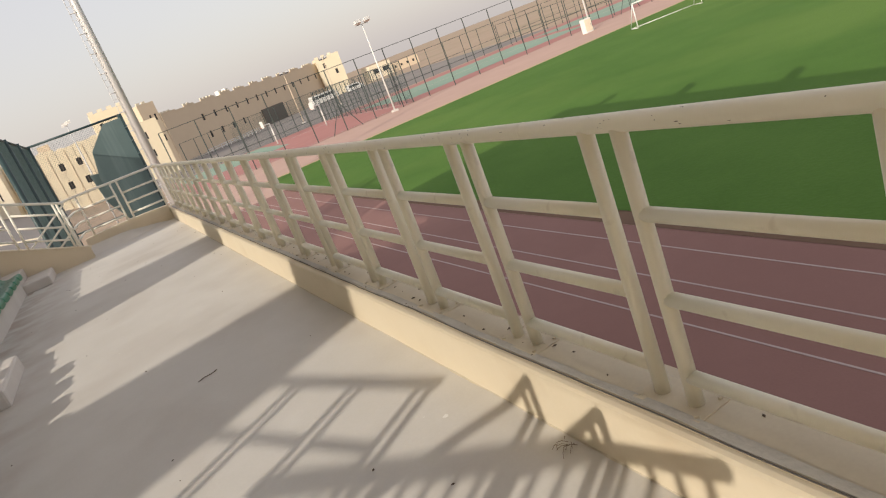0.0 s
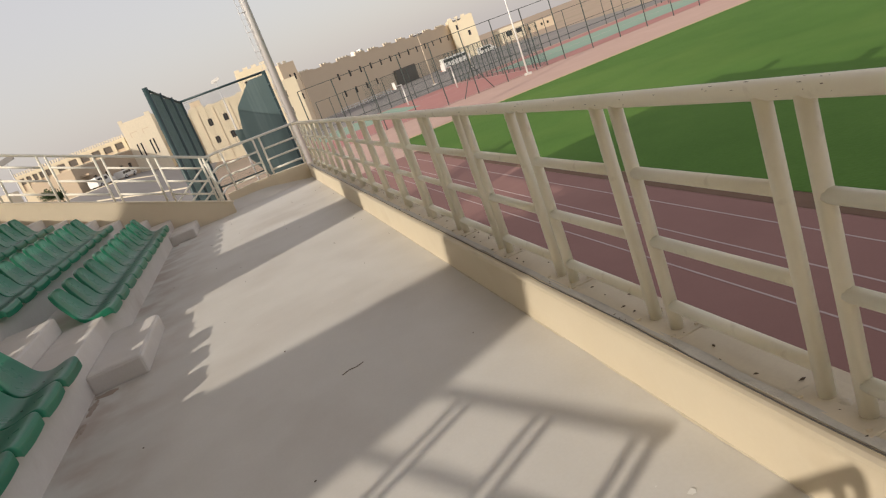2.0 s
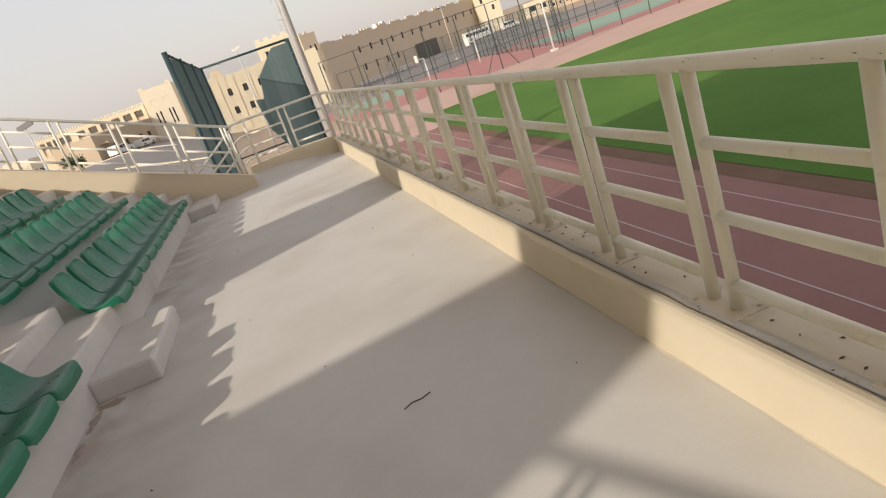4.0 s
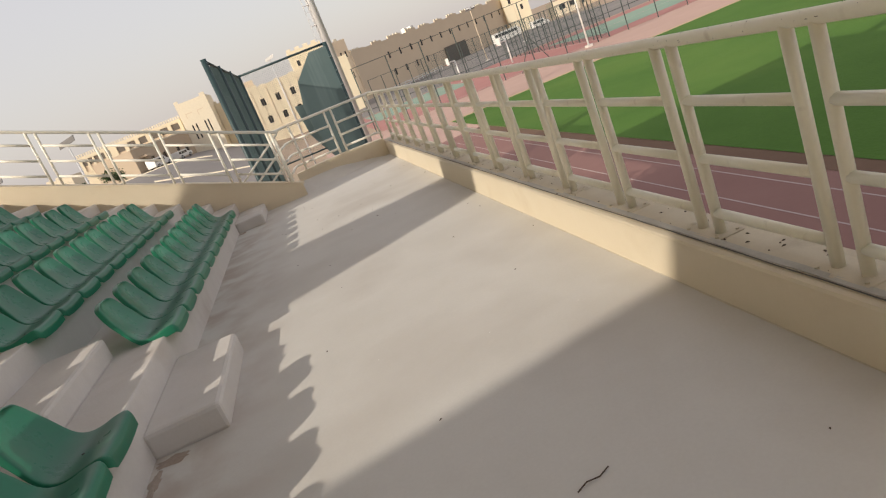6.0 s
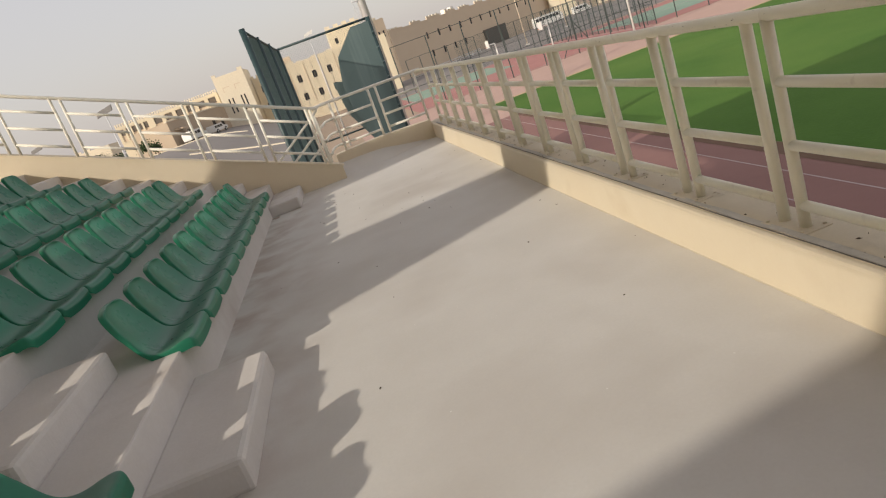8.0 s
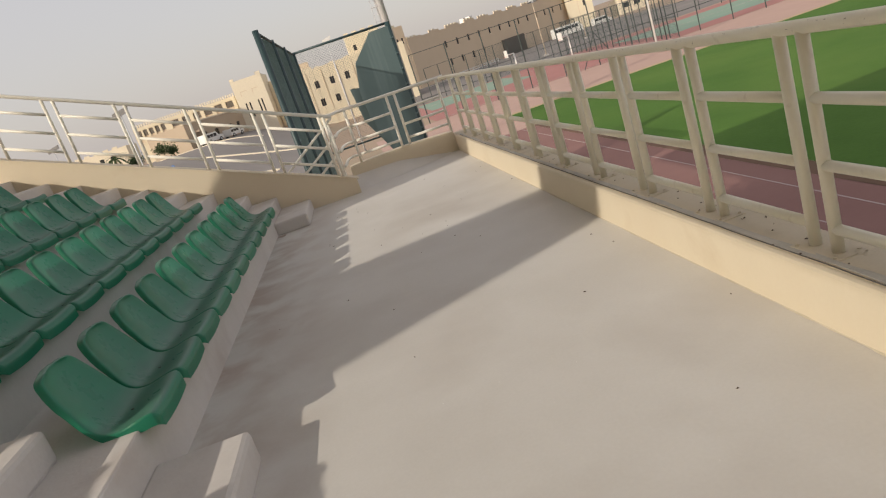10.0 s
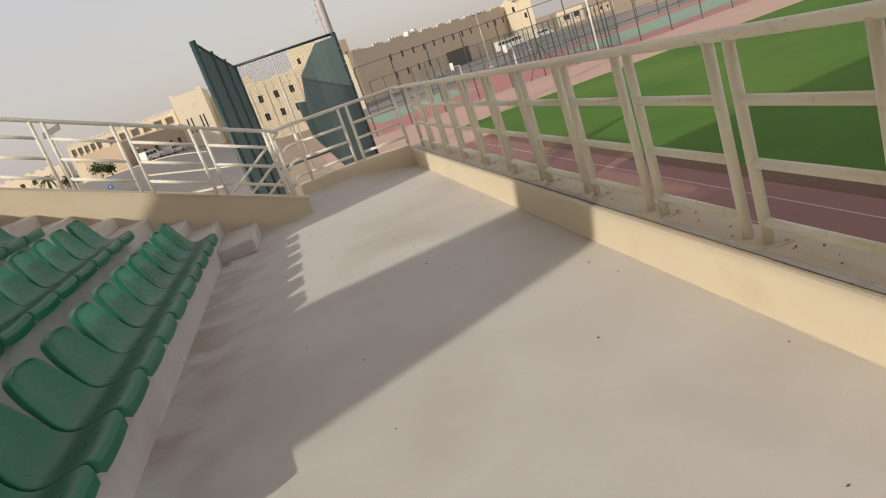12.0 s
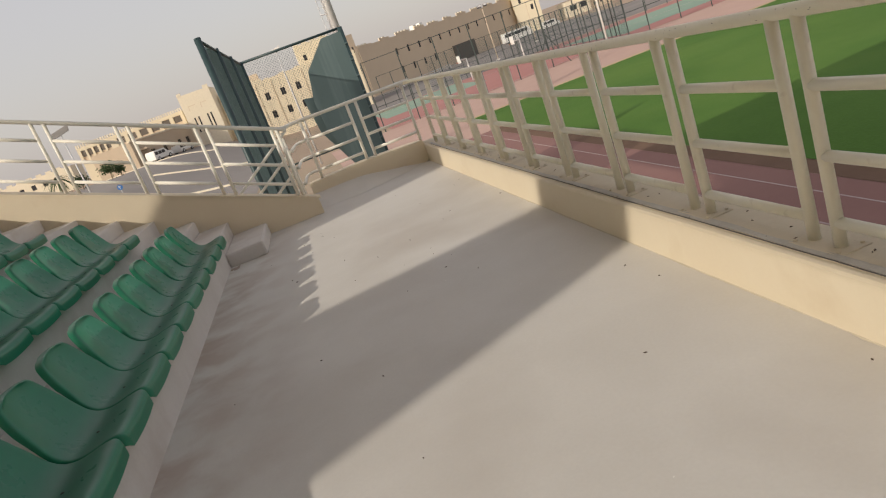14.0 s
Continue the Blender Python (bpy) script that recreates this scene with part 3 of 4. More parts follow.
def smooth_line(points, n):
    """Points along a smooth curve through the given ones (any dimension)."""
    p = [points[0]] + points + [points[-1]]
    out = []
    for i in range(len(points) - 1):
        a, b, c, d = p[i:i + 4]
        for k in range(n):
            t = k / n
            out.append([0.5 * (2 * y + (z - x) * t + (2 * x - 5 * y + 4 * z - w) * t * t + (3 * y - x - 3 * z + w) * t ** 3) for x, y, z, w in zip(a, b, c, d)])
    return out + [list(points[-1])]


def seat_mesh():
    # depth, height and half-width, from the front lip to the top of the back
    line = smooth_line([(0.000, 0.056, 0.214), (0.008, 0.073, 0.236), (0.030, 0.084, 0.250), (0.095, 0.074, 0.256), (0.150, 0.060, 0.255), (0.205, 0.053, 0.255), (0.253, 0.061, 0.254),
                        (0.296, 0.090, 0.250), (0.340, 0.146, 0.243), (0.382, 0.220, 0.229), (0.420, 0.298, 0.209), (0.447, 0.362, 0.184), (0.457, 0.390, 0.154), (0.461, 0.403, 0.100)], 3)
    ts = (-1, -0.985, -0.95, -0.85, -0.6, -0.3, 0, 0.3, 0.6, 0.85, 0.95, 0.985, 1)
    bm = bmesh.new()
    rows = []
    for u, v, w in line:
        b = max(0.0, min(1.0, (v - 0.06) / 0.16)) if u > 0.2 else 0.0
        b = b * b * (3 - 2 * b)
        row = []
        for t in ts:
            curl = max(0.0, (abs(t) - 0.93) / 0.07) ** 2
            lift = (0.012 * t * t - 0.002 * curl) * (1 - b)
            fwd = (0.024 * t * t - 0.003 * curl) * b
            row.append(bm.verts.new((-u + fwd, t * w, v + lift)))
        rows.append(row)
    for a, b in zip(rows, rows[1:]):
        for i in range(len(ts) - 1):
            bm.faces.new((a[i], a[i + 1], b[i + 1], b[i]))
    # turned-down flange round the whole edge, with a tight rolled arris
    edge = rows[0][:] + [r[-1] for r in rows[1:]] + rows[-1][-2::-1] + [r[0] for r in rows[-2:0:-1]]
    roll = ((0.05, 0.45), (0.16, 0.85), (0.34, 1.05), (0.62, 1.12), (1.0, 1.15))
    rings = [edge] + [[] for _ in roll]
    for v in edge:
        c = v.co
        back = max(0.0, min(1.0, (c.z - 0.09) / 0.16)) if c.x < -0.2 else 0.0
        front = max(0.0, min(1.0, (c.x + 0.16) / 0.08))
        d = Vector((-0.040 * back, 0, -(0.036 + 0.024 * front) * (1 - back) - 0.006))
        out = Vector((0.007 if c.x > -0.03 else 0, 0.0085 * max(-1, min(1, c.y / 0.1)), 0.006 * back))
        for k, (e, o) in enumerate(roll):
            rings[k + 1].append(bm.verts.new(c + d * e + out * o))
    n = len(edge)
    for hi, lo in zip(rings, rings[1:]):
        for i in range(n):
            bm.faces.new((hi[i], lo[i], lo[(i + 1) % n], hi[(i + 1) % n]))
    return bm


def seat_foot():
    bm = box(bmesh.new(), -0.30, -0.11, -0.16, 0.16, 0.030, 0.040, bevel=0.003)
    return bm


SEAT_STEP = 0.534
shell = seat_mesh()
seat = thing("stadium_seat", None, None, "dusty green moulded plastic seat bolted to the terrace edge", "seat", "stand seats")
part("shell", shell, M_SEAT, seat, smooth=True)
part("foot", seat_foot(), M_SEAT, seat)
# raised dark disc that stands for the drain hole in the pan
part("bolt", tubed((-0.2, 0.0, 0.042), (-0.2, 0.0, 0.056), 0.008, 8), M_DRAIN, seat, "small dark disc standing for the pan's drain hole")
places = []
for r in range(ROWS):
    x = ROW_X + 0.096 - ROW_D * r
    z = ROW_H * (r + 1) - 0.038
    for y0, y1 in ((NEAR_PARAPET_Y + 0.15, AISLES[0][0]), (AISLES[0][1], AISLES[1][0])):
        m = 10 if y0 < 5 else 11
        for i in range(m):
            places.append((x, y1 - 0.44 - SEAT_STEP * i if y0 < 5 else y0 + 0.25 + SEAT_STEP * i, z))
seat.matrix_basis = pose(*places[0])
for p in places[1:]:
    copy_thing(seat, pose(*p, 0, 0, random.uniform(-1.2, 1.2)))

# ---- tall boundary fence and light mast ----


def chain_link(a, b, z0, z1, pitch, r):
    """Crossed wires between two uprights at a and b, as triangular rods."""
    a, b = Vector((*a, 0)), Vector((*b, 0))
    L, H = (b - a).length, z1 - z0
    d = (b - a) / L
    bm = bmesh.new()
    for sgn in (1, -1):
        k = -H
        while k < L:
            s0, s1 = max(k, 0), min(k + H, L)
            if s1 > s0:
                za, zb = z0 + (s0 - k), z0 + (s1 - k)
                if sgn < 0:
                    za, zb = z0 + z1 - za, z0 + z1 - zb
                tube(bm, a + d * s0 + Vector((0, 0, za)), a + d * s1 + Vector((0, 0, zb)), r, 3, caps=False)
            k += pitch
    return bm


fence = thing("boundary_fence", None, None, "tall dark green boundary fence of posts and chain link", "fence")
corners = [(-2.90, 23.2), (-2.79, 25.5), (-2.68, 27.8), (-2.57, 30.0)]
tops = [3.40, 3.31, 3.23, 3.15]
for (x, y), zt in zip(corners, tops):
    part("post", tubed((x, y, GROUND), (x, y, zt), 0.075, 10), M_GREEN_STEEL, fence, smooth=True)
part("post", tubed((0.72, 30.05, GROUND), (0.72, 30.05, 3.15), 0.085, 10), M_GREEN_STEEL, fence, smooth=True)
part("top_bar", tubed((-2.57, 30.0, 3.12), (0.72, 30.05, 3.12), 0.04, 8), M_GREEN_STEEL, fence, smooth=True)
part("mid_bar", tubed((-2.57, 30.0, -0.35), (0.72, 30.05, -0.35), 0.03, 8), M_GREEN_STEEL, fence, smooth=True)
for (a, b), (za, zb) in zip(zip(corners, corners[1:]), zip(tops, tops[1:])):
    part("top_bar", tubed((*a, za - 0.05), (*b, zb - 0.05), 0.04, 8), M_GREEN_STEEL, fence, smooth=True)
    tagged(part("wind_net", chain_link(a, b, -2.4, min(za, zb) - 0.06, 0.055, 0.0070), M_GREEN_NET, fence, "close-woven green wind net"), kind="stuff")
tagged(part("chain_link", chain_link((-2.57, 30.0), (0.72, 30.05), -0.35, 3.09, 0.10, 0.0030), M_FENCE, fence, "thin diamond wire mesh"), kind="stuff")
outline = [(0.70, 3.02), (0.05, 3.0), (-0.72, 2.2), (-0.90, 1.25), (-0.84, 0.4), (-0.45, -0.9), (0.70, -1.6)]
part("wind_sheet", prism([(x, 29.97 - 0.11 * (0.7 - x), z) for x, z in outline], 0.03, (0, 1, 0)), M_GREEN_SHEET, fence, "torn faded green sheet tied to the post")
part("loose_sheet", prism([(-0.60, 30.00, 1.38), (-1.18, 30.00, 1.46), (-1.05, 30.00, 0.3), (-0.30, 30.0, -1.2), (0.2, 30.0, -1.6)], 0.02, (0, 1, 0)), M_GREEN_SHEET, fence, "hanging lower piece of green sheet")
for i in range(9):
    z = 2.6 - 0.52 * i
    part("clamp", tubed((0.66, 29.94, z), (0.78, 29.94, z + 0.03), 0.022, 6), M_GREEN_SHEET, fence)

mast = thing("light_mast", None, None, "tall grey tapered floodlight mast with a side ladder", "light mast")
part("pole", tubed((2.80, 52, GROUND), (2.80, 52, 26), 0.30, 20, 0.20), M_GALV, mast, smooth=True)
for dx in (-0.62, -0.34):
    part("ladder_rail", tubed((2.80 + dx, 51.8, GROUND + 2), (2.80 + dx + 0.09, 51.8, 25), 0.02, 6), M_GALV, mast)
bm = bmesh.new()
for i in range(62):
    z = GROUND + 2.3 + 0.44 * i
    s = 0.09 * (z - GROUND - 2) / 27.5
    tube(bm, (2.80 - 0.66 + s, 51.8, z), (2.80 - 0.22 + s, 51.8, z), 0.014 if i % 3 else 0.035, 5)
tagged(part("rungs", bm, M_GALV, mast), kind="stuff")

# ---- courts: fences, flood poles ----


def court_fence(p, q, spacing, h, mid, name="court_fence"):
    p, q = Vector((*p, GROUND)), Vector((*q, GROUND))
    L = (q - p).length
    d = (q - p) / L
    f = thing(name, None, None, "dark steel chain-link fence round the ball courts", "fence", "court fences")
    n = round(L / spacing)
    for i in range(n + 1):
        c = p + d * (L * i / n)
        part("post", tubed(c, c + Vector((0, 0, h)), 0.06, 6), M_FENCE, f)
    for z in (h - 0.03, mid):
        part("rail", tubed(p + Vector((0, 0, z)), q + Vector((0, 0, z)), 0.035, 5), M_FENCE, f)
    return f


front = court_fence((6.27, 76.9), (120.87, 75.1), 3.82, 7.2, 2.6)
for i in (5, 17):
    for d in (-1.9, 1.9):
        part("brace", tubed((6.27 + 3.82 * i + d, 76.3, GROUND), (6.27 + 3.82 * i, 76.3, GROUND + 3.4), 0.045, 6), M_FENCE, front)
cross = court_fence((35, 77.6), (35, 113.6), 2.0, 5.2, 2.2)
tagged(part("wire_mesh", chain_link((35, 77.6), (35, 113.6), GROUND + 0.1, GROUND + 5.1, 0.35, 0.011), M_GREEN_STEEL, cross, "green diamond wire mesh"), kind="stuff")
rear = court_fence((12, 113.9), (34.9, 113.9), 2.2, 5.2, 2.2)
tagged(part("wire_mesh", chain_link((20, 113.9), (34.9, 113.9), GROUND + 0.1, GROUND + 5.1, 0.35, 0.011), M_GREEN_STEEL, rear, "green diamond wire mesh"), kind="stuff")
court_fence((35.1, 113.9), (112, 108), 3.6, 5.0, 2.2)
court_fence((72, 77), (72, 111), 3.4, 4.4, 2.1)
court_fence((112, 108), (150, 112), 3.4, 4.4, 2.1)
for k, (x, y) in enumerate(((24.0, 104.5), (31.0, 100.5))):
    hoop = thing("basketball_stand", None, None, "white basketball post with a short arm and backboard", "basketball stand", "basketball stands")
    part("post", tubed((x, y, GROUND), (x, y, GROUND + 3.3), 0.11, 8), M_WHITE, hoop, smooth=True)
    part("arm", tubed((x, y, GROUND + 3.25), (x - 1.1, y, GROUND + 3.3), 0.09, 8), M_WHITE, hoop)
    part("backboard", boxed(x - 1.16, x - 1.1, y - 0.9, y + 0.9, GROUND + 2.9, GROUND + 3.95), M_WHITE, hoop)
    part("ring", pipe(bmesh.new(), [(x - 1.40 + 0.23 * math.cos(q * 0.628), y + 0.23 * math.sin(q * 0.628), GROUND + 3.05) for q in range(11)], 0.02, 5), M_SIGNAL, hoop, "orange hoop ring")
barrier = thing("white_barrier", None, None, "low white tubular barrier before the long building", "barrier")
for z in (0.5, 1.0):
    part("rail", tubed((24, 172, GROUND + z), (41, 186.3, GROUND + z), 0.09, 6), M_WHITE, barrier)
for i in range(13):
    c = Vector((24, 172, GROUND)).lerp(Vector((41, 186.3, GROUND)), i / 12)
    part("post", tubed(c, c + Vector((0, 0, 1.0)), 0.09, 6), M_WHITE, barrier)


def flood_pole(x, y, h, heads, label, mat, head_mat, r):
    e = thing("floodlight_pole", None, None, label, "floodlight", "court floodlights")
    g = ground_height(x, y)
    part("footing", boxed(x - 0.35, x + 0.35, y - 0.35, y + 0.35, g, g + 0.25, bevel=0.03), M_CONC, e)
    part("pole", tubed((x, y, g), (x, y, g + h), r, 10, r * 0.55), mat, e, smooth=True)
    part("cross_arm", boxed(x - 0.8, x + 0.8, y - 0.04, y + 0.04, g + h - 0.04, g + h + 0.04), M_GALV, e)
    for i in range(heads):
        dx = (i - (heads - 1) / 2) * 1.15 / max(1, heads - 1)
        h0 = part("lamp_head", prism([(x + dx - 0.38, y - 0.15, g + h + 0.04), (x + dx - 0.38, y - 0.62, g + h + 0.20), (x + dx - 0.38, y - 0.55, g + h + 0.56), (x + dx - 0.38, y - 0.12, g + h + 0.34)], 0.76, (1, 0, 0)), head_mat, e)
        part("lens", prism([(x + dx - 0.32, y - 0.66, g + h + 0.23), (x + dx - 0.32, y - 0.60, g + h + 0.52), (x + dx - 0.32, y - 0.58, g + h + 0.52), (x + dx - 0.32, y - 0.63, g + h + 0.23)], 0.64, (1, 0, 0)), M_LAMP_GLASS, h0)
        part("yoke", tubed((x + dx, y, g + h), (x + dx, y - 0.35, g + h + 0.12), 0.03, 6), M_GALV, h0)
    return e


flood_pole(31.3, 75.4, 10.4, 2, "slim white floodlight pole beside the courts", M_WHITE, M_WHITE, 0.11)
flood_pole(59.4, 71.6, 10.6, 2, "slim white floodlight pole beside the far court", M_WHITE, M_WHITE, 0.12)
flood_pole(38.0, 135, 10.0, 2, "slim grey floodlight pole with dark lamp heads", M_TAN, M_LAMP, 0.10)
flood_pole(52.0, 150, 10.5, 2, "slim grey floodlight pole near the parked bus", M_TAN, M_LAMP, 0.10)

# ---- buildings ----


def building(name, label, mat, x0, x1, y, depth, z0, z1, windows, win_w, win_h, crenel=0.0, at=None):
    """A flat-roofed block whose front lies at y; windows: rows of (sill height, list of centres)."""
    e = thing(name, None, None, label, "building")
    bm = bmesh.new()
    cuts_x = sorted({x0, x1} | {c + s * win_w / 2 for _, cs in windows for c in cs for s in (-1, 1)})
    cuts_z = sorted({z0, z1} | {s + k for s, _ in windows for k in (0, win_h)})
    holes = [(c - win_w / 2, s) for s, cs in windows for c in cs]

    def is_hole(x, z):
        return any(a - 1e-4 <= x < a + win_w - 1e-4 and s - 1e-4 <= z < s + win_h - 1e-4 for a, s in holes)
    for a, b in zip(cuts_x, cuts_x[1:]):
        for c, d in zip(cuts_z, cuts_z[1:]):
            if not is_hole(a, c):
                box(bm, a, b, y, y + 0.3, c, d)
    box(bm, x0, x0 + 0.3, y + 0.3, y + depth, z0, z1)
    box(bm, x1 - 0.3, x1, y + 0.3, y + depth, z0, z1)
    box(bm, x0 + 0.3, x1 - 0.3, y + depth - 0.3, y + depth, z0, z1)
    bmesh.ops.remove_doubles(bm, verts=bm.verts, dist=1e-4)
    part("wall", bm, mat, e)
    part("roof", boxed(x0 + 0.3, x1 - 0.3, y + 0.3, y + depth - 0.3, z1 - 0.9, z1 - 0.6), mat, e)
    if crenel:
        k = x0
        while k + crenel <= x1 + 0.01:
            part("merlon", boxed(k, k + crenel * 0.55, y - 0.02, y + 0.32, z1 - 0.002, z1 + 0.55), M_PALE, e)
            k += crenel
    for s, cs in windows:
        for c in cs:
            w = part("window", boxed(c - win_w / 2, c + win_w / 2, y + 0.20, y + 0.25, s, s + win_h), M_WINDOW, e)
            part("sill", boxed(c - win_w / 2 - 0.05, c + win_w / 2 + 0.05, y - 0.05, y + 0.2, s - 0.08, s + 0.002), M_PALE, w)
    if at is not None:
        e.matrix_basis = at
    return e


def span(a, b, step):
    n = int((b - a) / step + 1e-6)
    return [a + step * i for i in range(n + 1)]


long_at = pose(19.3, 185, 0, 0, 0, 40)
building("long_building", "long two-storey tan building with small windows", M_TAN, 0, 79, 0, 14, GROUND, 8.3,
         [(3.35, span(14.2, 76, 5.13)), (-1.5, span(14.4, 34, 5.13))], 0.95, 1.8, crenel=0, at=long_at)
# uneven raised lengths of its roof parapet, each with a toothed top
for k, (a, b, h) in enumerate(((0, 5.5, 0.25), (9, 13, 0.45), (16, 22, 0.5), (24.5, 29, 0.6), (31, 36, 0.4), (39, 43, 0.5), (46, 51, 0.55), (54, 59, 0.4), (62, 67, 0.5), (70, 76, 0.45))):
    ridge = thing("roof_parapet", None, None, "raised pale length of parapet on the long building's roof", "parapet", "roof parapets")
    part("wall", boxed(a, b, -0.03, 0.32, 8.296, 8.3 + h), M_TAN, ridge)
    for j in range(int((b - a) / 1.4)):
        part("merlon", boxed(a + 1.4 * j, a + 1.4 * j + 0.8, -0.05, 0.34, 8.298 + h, 8.3 + h + 0.32), M_PALE, ridge)
    ridge.matrix_basis = long_at
for a, h in ((25.5, 1.0), (27.2, 0.7), (28.6, 1.1)):
    thing("rooftop_unit", boxed(a, a + 1.3, 1.0, 2.4, 7.69, 8.6 + h, bevel=0.08), M_WHITE, "white rooftop cooling unit behind the parapet", "cooling unit", "rooftop units", at=long_at)
building("stair_tower", "square cream tower at the end of the long building", M_CREAM, 0, 8.6, 0, 9, GROUND, 9.4, [(2.5, [6.0]), (5.5, [2.5])], 0.9, 1.7, crenel=2.4, at=pose(78.9, 233, 0, 0, 0, -12))
building("corner_tower", "tan corner tower beside the long building", M_TAN, 0, 4.6, 0, 8, GROUND, 12.0, [(7.4, [2.2, 3.6]), (2.0, [2.0, 3.5])], 0.6, 1.6, crenel=1.6, at=pose(14.9, 183, 0, 0, 0, 25))


def cream_block():
    """Two-storey block of bays, each with its own stepped parapet and a rainwater groove beside it."""
    y = 150
    bays = span(-8.4, 11, 3.24)
    e = building("cream_block", "sunlit cream two-storey block with small dark windows", M_CREAM, -8.4, 14.28, y, 14, GROUND, 7.0,
                 [(3.45, [b + 3.24 for b in bays]), (-0.25, [b + 3.24 for b in bays])], 0.92, 1.45)
    for k, b in enumerate(bays):
        h = (0.9, 0.45, 0.55, 0.62, 0.5, 0.7, 0.5)[k]
        part("parapet", boxed(b + 0.03, b + 3.21, y - 0.03, y + 0.33, 6.996, 7.0 + h), M_CREAM, e)
        part("merlon", boxed(b + 0.5, b + 1.5, y - 0.02, y + 0.32, 6.998 + h, 7.2 + h), M_PALE, e)
        part("downpipe", tubed((b + 1.62, y - 0.07, -4.0), (b + 1.62, y - 0.07, 6.9), 0.06, 6), M_TAN, e)
    for k, b in enumerate(bays):
        part("groove", boxed(b - 0.03, b + 0.03, y - 0.02, y + 0.1, -3.5, 7.0), M_RECESS, e)


cream_block()
building("roof_tower", "cream stair tower rising above the block's roof", M_CREAM, 3.4, 11.0, 158, 6, 6.0, 11.9, [(8.5, [5.0])], 0.7, 1.2, crenel=1.9)
building("roof_hut", "small tan hut on the cream block's roof", M_TAN, -8.0, -5.8, 160, 3, 6.0, 9.6, [(7.6, [-7.0])], 0.5, 0.8)
sq = building("square_block", "pale cream square block with narrow slits and incised lines", M_PALE, -21.5, -15.2, 150, 12, GROUND, 9.9,
              [(2.2, [-20.0, -19.2, -17.4, -16.7])], 0.30, 3.0)
for x0, x1 in ((-21.5, -20.7), (-16.2, -15.2)):
    part("merlon", boxed(x0, x1, 149.97, 150.32, 9.898, 10.45), M_PALE, sq)
for x0, x1, z0, z1 in ((-20.3, -18.9, 7.5, 7.62), (-20.3, -20.18, 6.6, 7.5), (-17.9, -16.6, 7.5, 7.62), (-17.9, -17.78, 6.6, 7.5), (-19.6, -19.5, 4.4, 5.0)):
    part("groove", boxed(x0, x1, 149.975, 150.02, z0, z1), M_TAN, sq)
building("link_wing", "narrow cream wing between the two blocks", M_CREAM, -15.1, -8.5, 158, 8, GROUND, 7.6, [(4.3, [-13.4, -11.2]), (0.6, [-13.4, -11.2])], 0.7, 1.3, crenel=1.2)


def arcade():
    """Low building whose upper floor is a row of deep square openings with brown infill and dark heads."""
    y, x0, x1, top = 155.0, -44.2, -22.4, 8.15
    centres = [-43.2 + 1.25 * i for i in range(5)] + [-35.6 + 2.35 * i for i in range(6)]
    e = thing("arcade_building", None, None, "low cream building with a row of deep upper openings", "building")
    bm = boxed(x0, x1, y, y + 0.3, GROUND, 4.3)
    box(bm, x0, x1, y, y + 0.3, 6.9, 7.55)
    edges = [x0]
    for c in centres:
        w = 0.42 if c < -37.5 else 0.78
        edges += [c - w, c + w]
    edges.append(x1)
    for a, b in zip(edges[::2], edges[1::2]):
        box(bm, a, b, y - 0.02, y + 0.3, 4.3, 6.9)
    box(bm, x0, x0 + 0.3, y + 0.3, y + 12, GROUND, 7.55)
    box(bm, x1 - 0.3, x1, y + 0.3, y + 12, GROUND, 7.55)
    box(bm, x0 + 0.3, x1 - 0.3, y + 11.7, y + 12, GROUND, 7.55)
    part("wall", bm, M_CREAM, e)
    part("roof", boxed(x0 + 0.3, x1 - 0.3, y + 0.3, y + 11.7, 6.95, 7.2), M_CREAM, e)
    for c in centres:
        w = 0.42 if c < -37.5 else 0.78
        p = part("opening", boxed(c - w, c + w, y + 0.22, y + 0.28, 4.3, 6.9), M_TAN, e)
        # dark panel across the upper part of the opening
        part("dark_head", boxed(c - w + 0.05, c + w - 0.05, y + 0.14, y + 0.215, 5.6, 6.8), M_RECESS, p)
        part("sill", boxed(c - w - 0.08, c + w + 0.08, y - 0.12, y + 0.2, 4.2, 4.32), M_PALE, p)
    k = x0
    while k < x1 - 0.3:
        part("merlon", boxed(k, k + 0.26, y - 0.02, y + 0.28, 7.548, 8.15), M_PALE, e)
        k += 0.50


arcade()


def porch_wing():
    """Tan wing standing askew before the arcade, with its shaded side to the road."""
    L = math.hypot(6.9, 22.0)
    at = pose(-28.4, 128, 0, 0, 0, math.degrees(math.atan2(22.0, 6.9)))
    e = building("porch_wing", "tan askew wing with a shaded face and dark doorways", M_WING, 0, L, 0, 7.5, GROUND + 2, 4.55,
                 [(0.2, [6.2, 10.6, 16.5, 20.0])], 1.5, 2.2, at=at)
    part("parapet_cap", boxed(-0.12, L + 0.1, -0.12, 0.36, 4.546, 4.75), M_PALE, e)
    part("canopy", boxed(1.5, 4.6, -1.6, -0.004, 2.75, 3.05), M_WING, e)


porch_wing()
building("far_blocks", "low pale blocks near the horizon beyond the road", M_PALE, -84, -62, 205, 10, GROUND, 6.3, [(3.4, span(-82, -64, 3.1))], 1.2, 1.3, crenel=2.6)
building("far_pavilion", "low white pavilion far beyond the courts", M_PALE, 98, 107, 236, 8, GROUND, 0.7, [(-2.6, [100.5, 104.5])], 2.4, 1.6)
building("far_sheds", "low tan sheds beside the white pavilion", M_TAN, 107.2, 119, 237, 6, GROUND, -1.2, [(-3.2, span(109, 117, 2.6))], 0.9, 0.9)
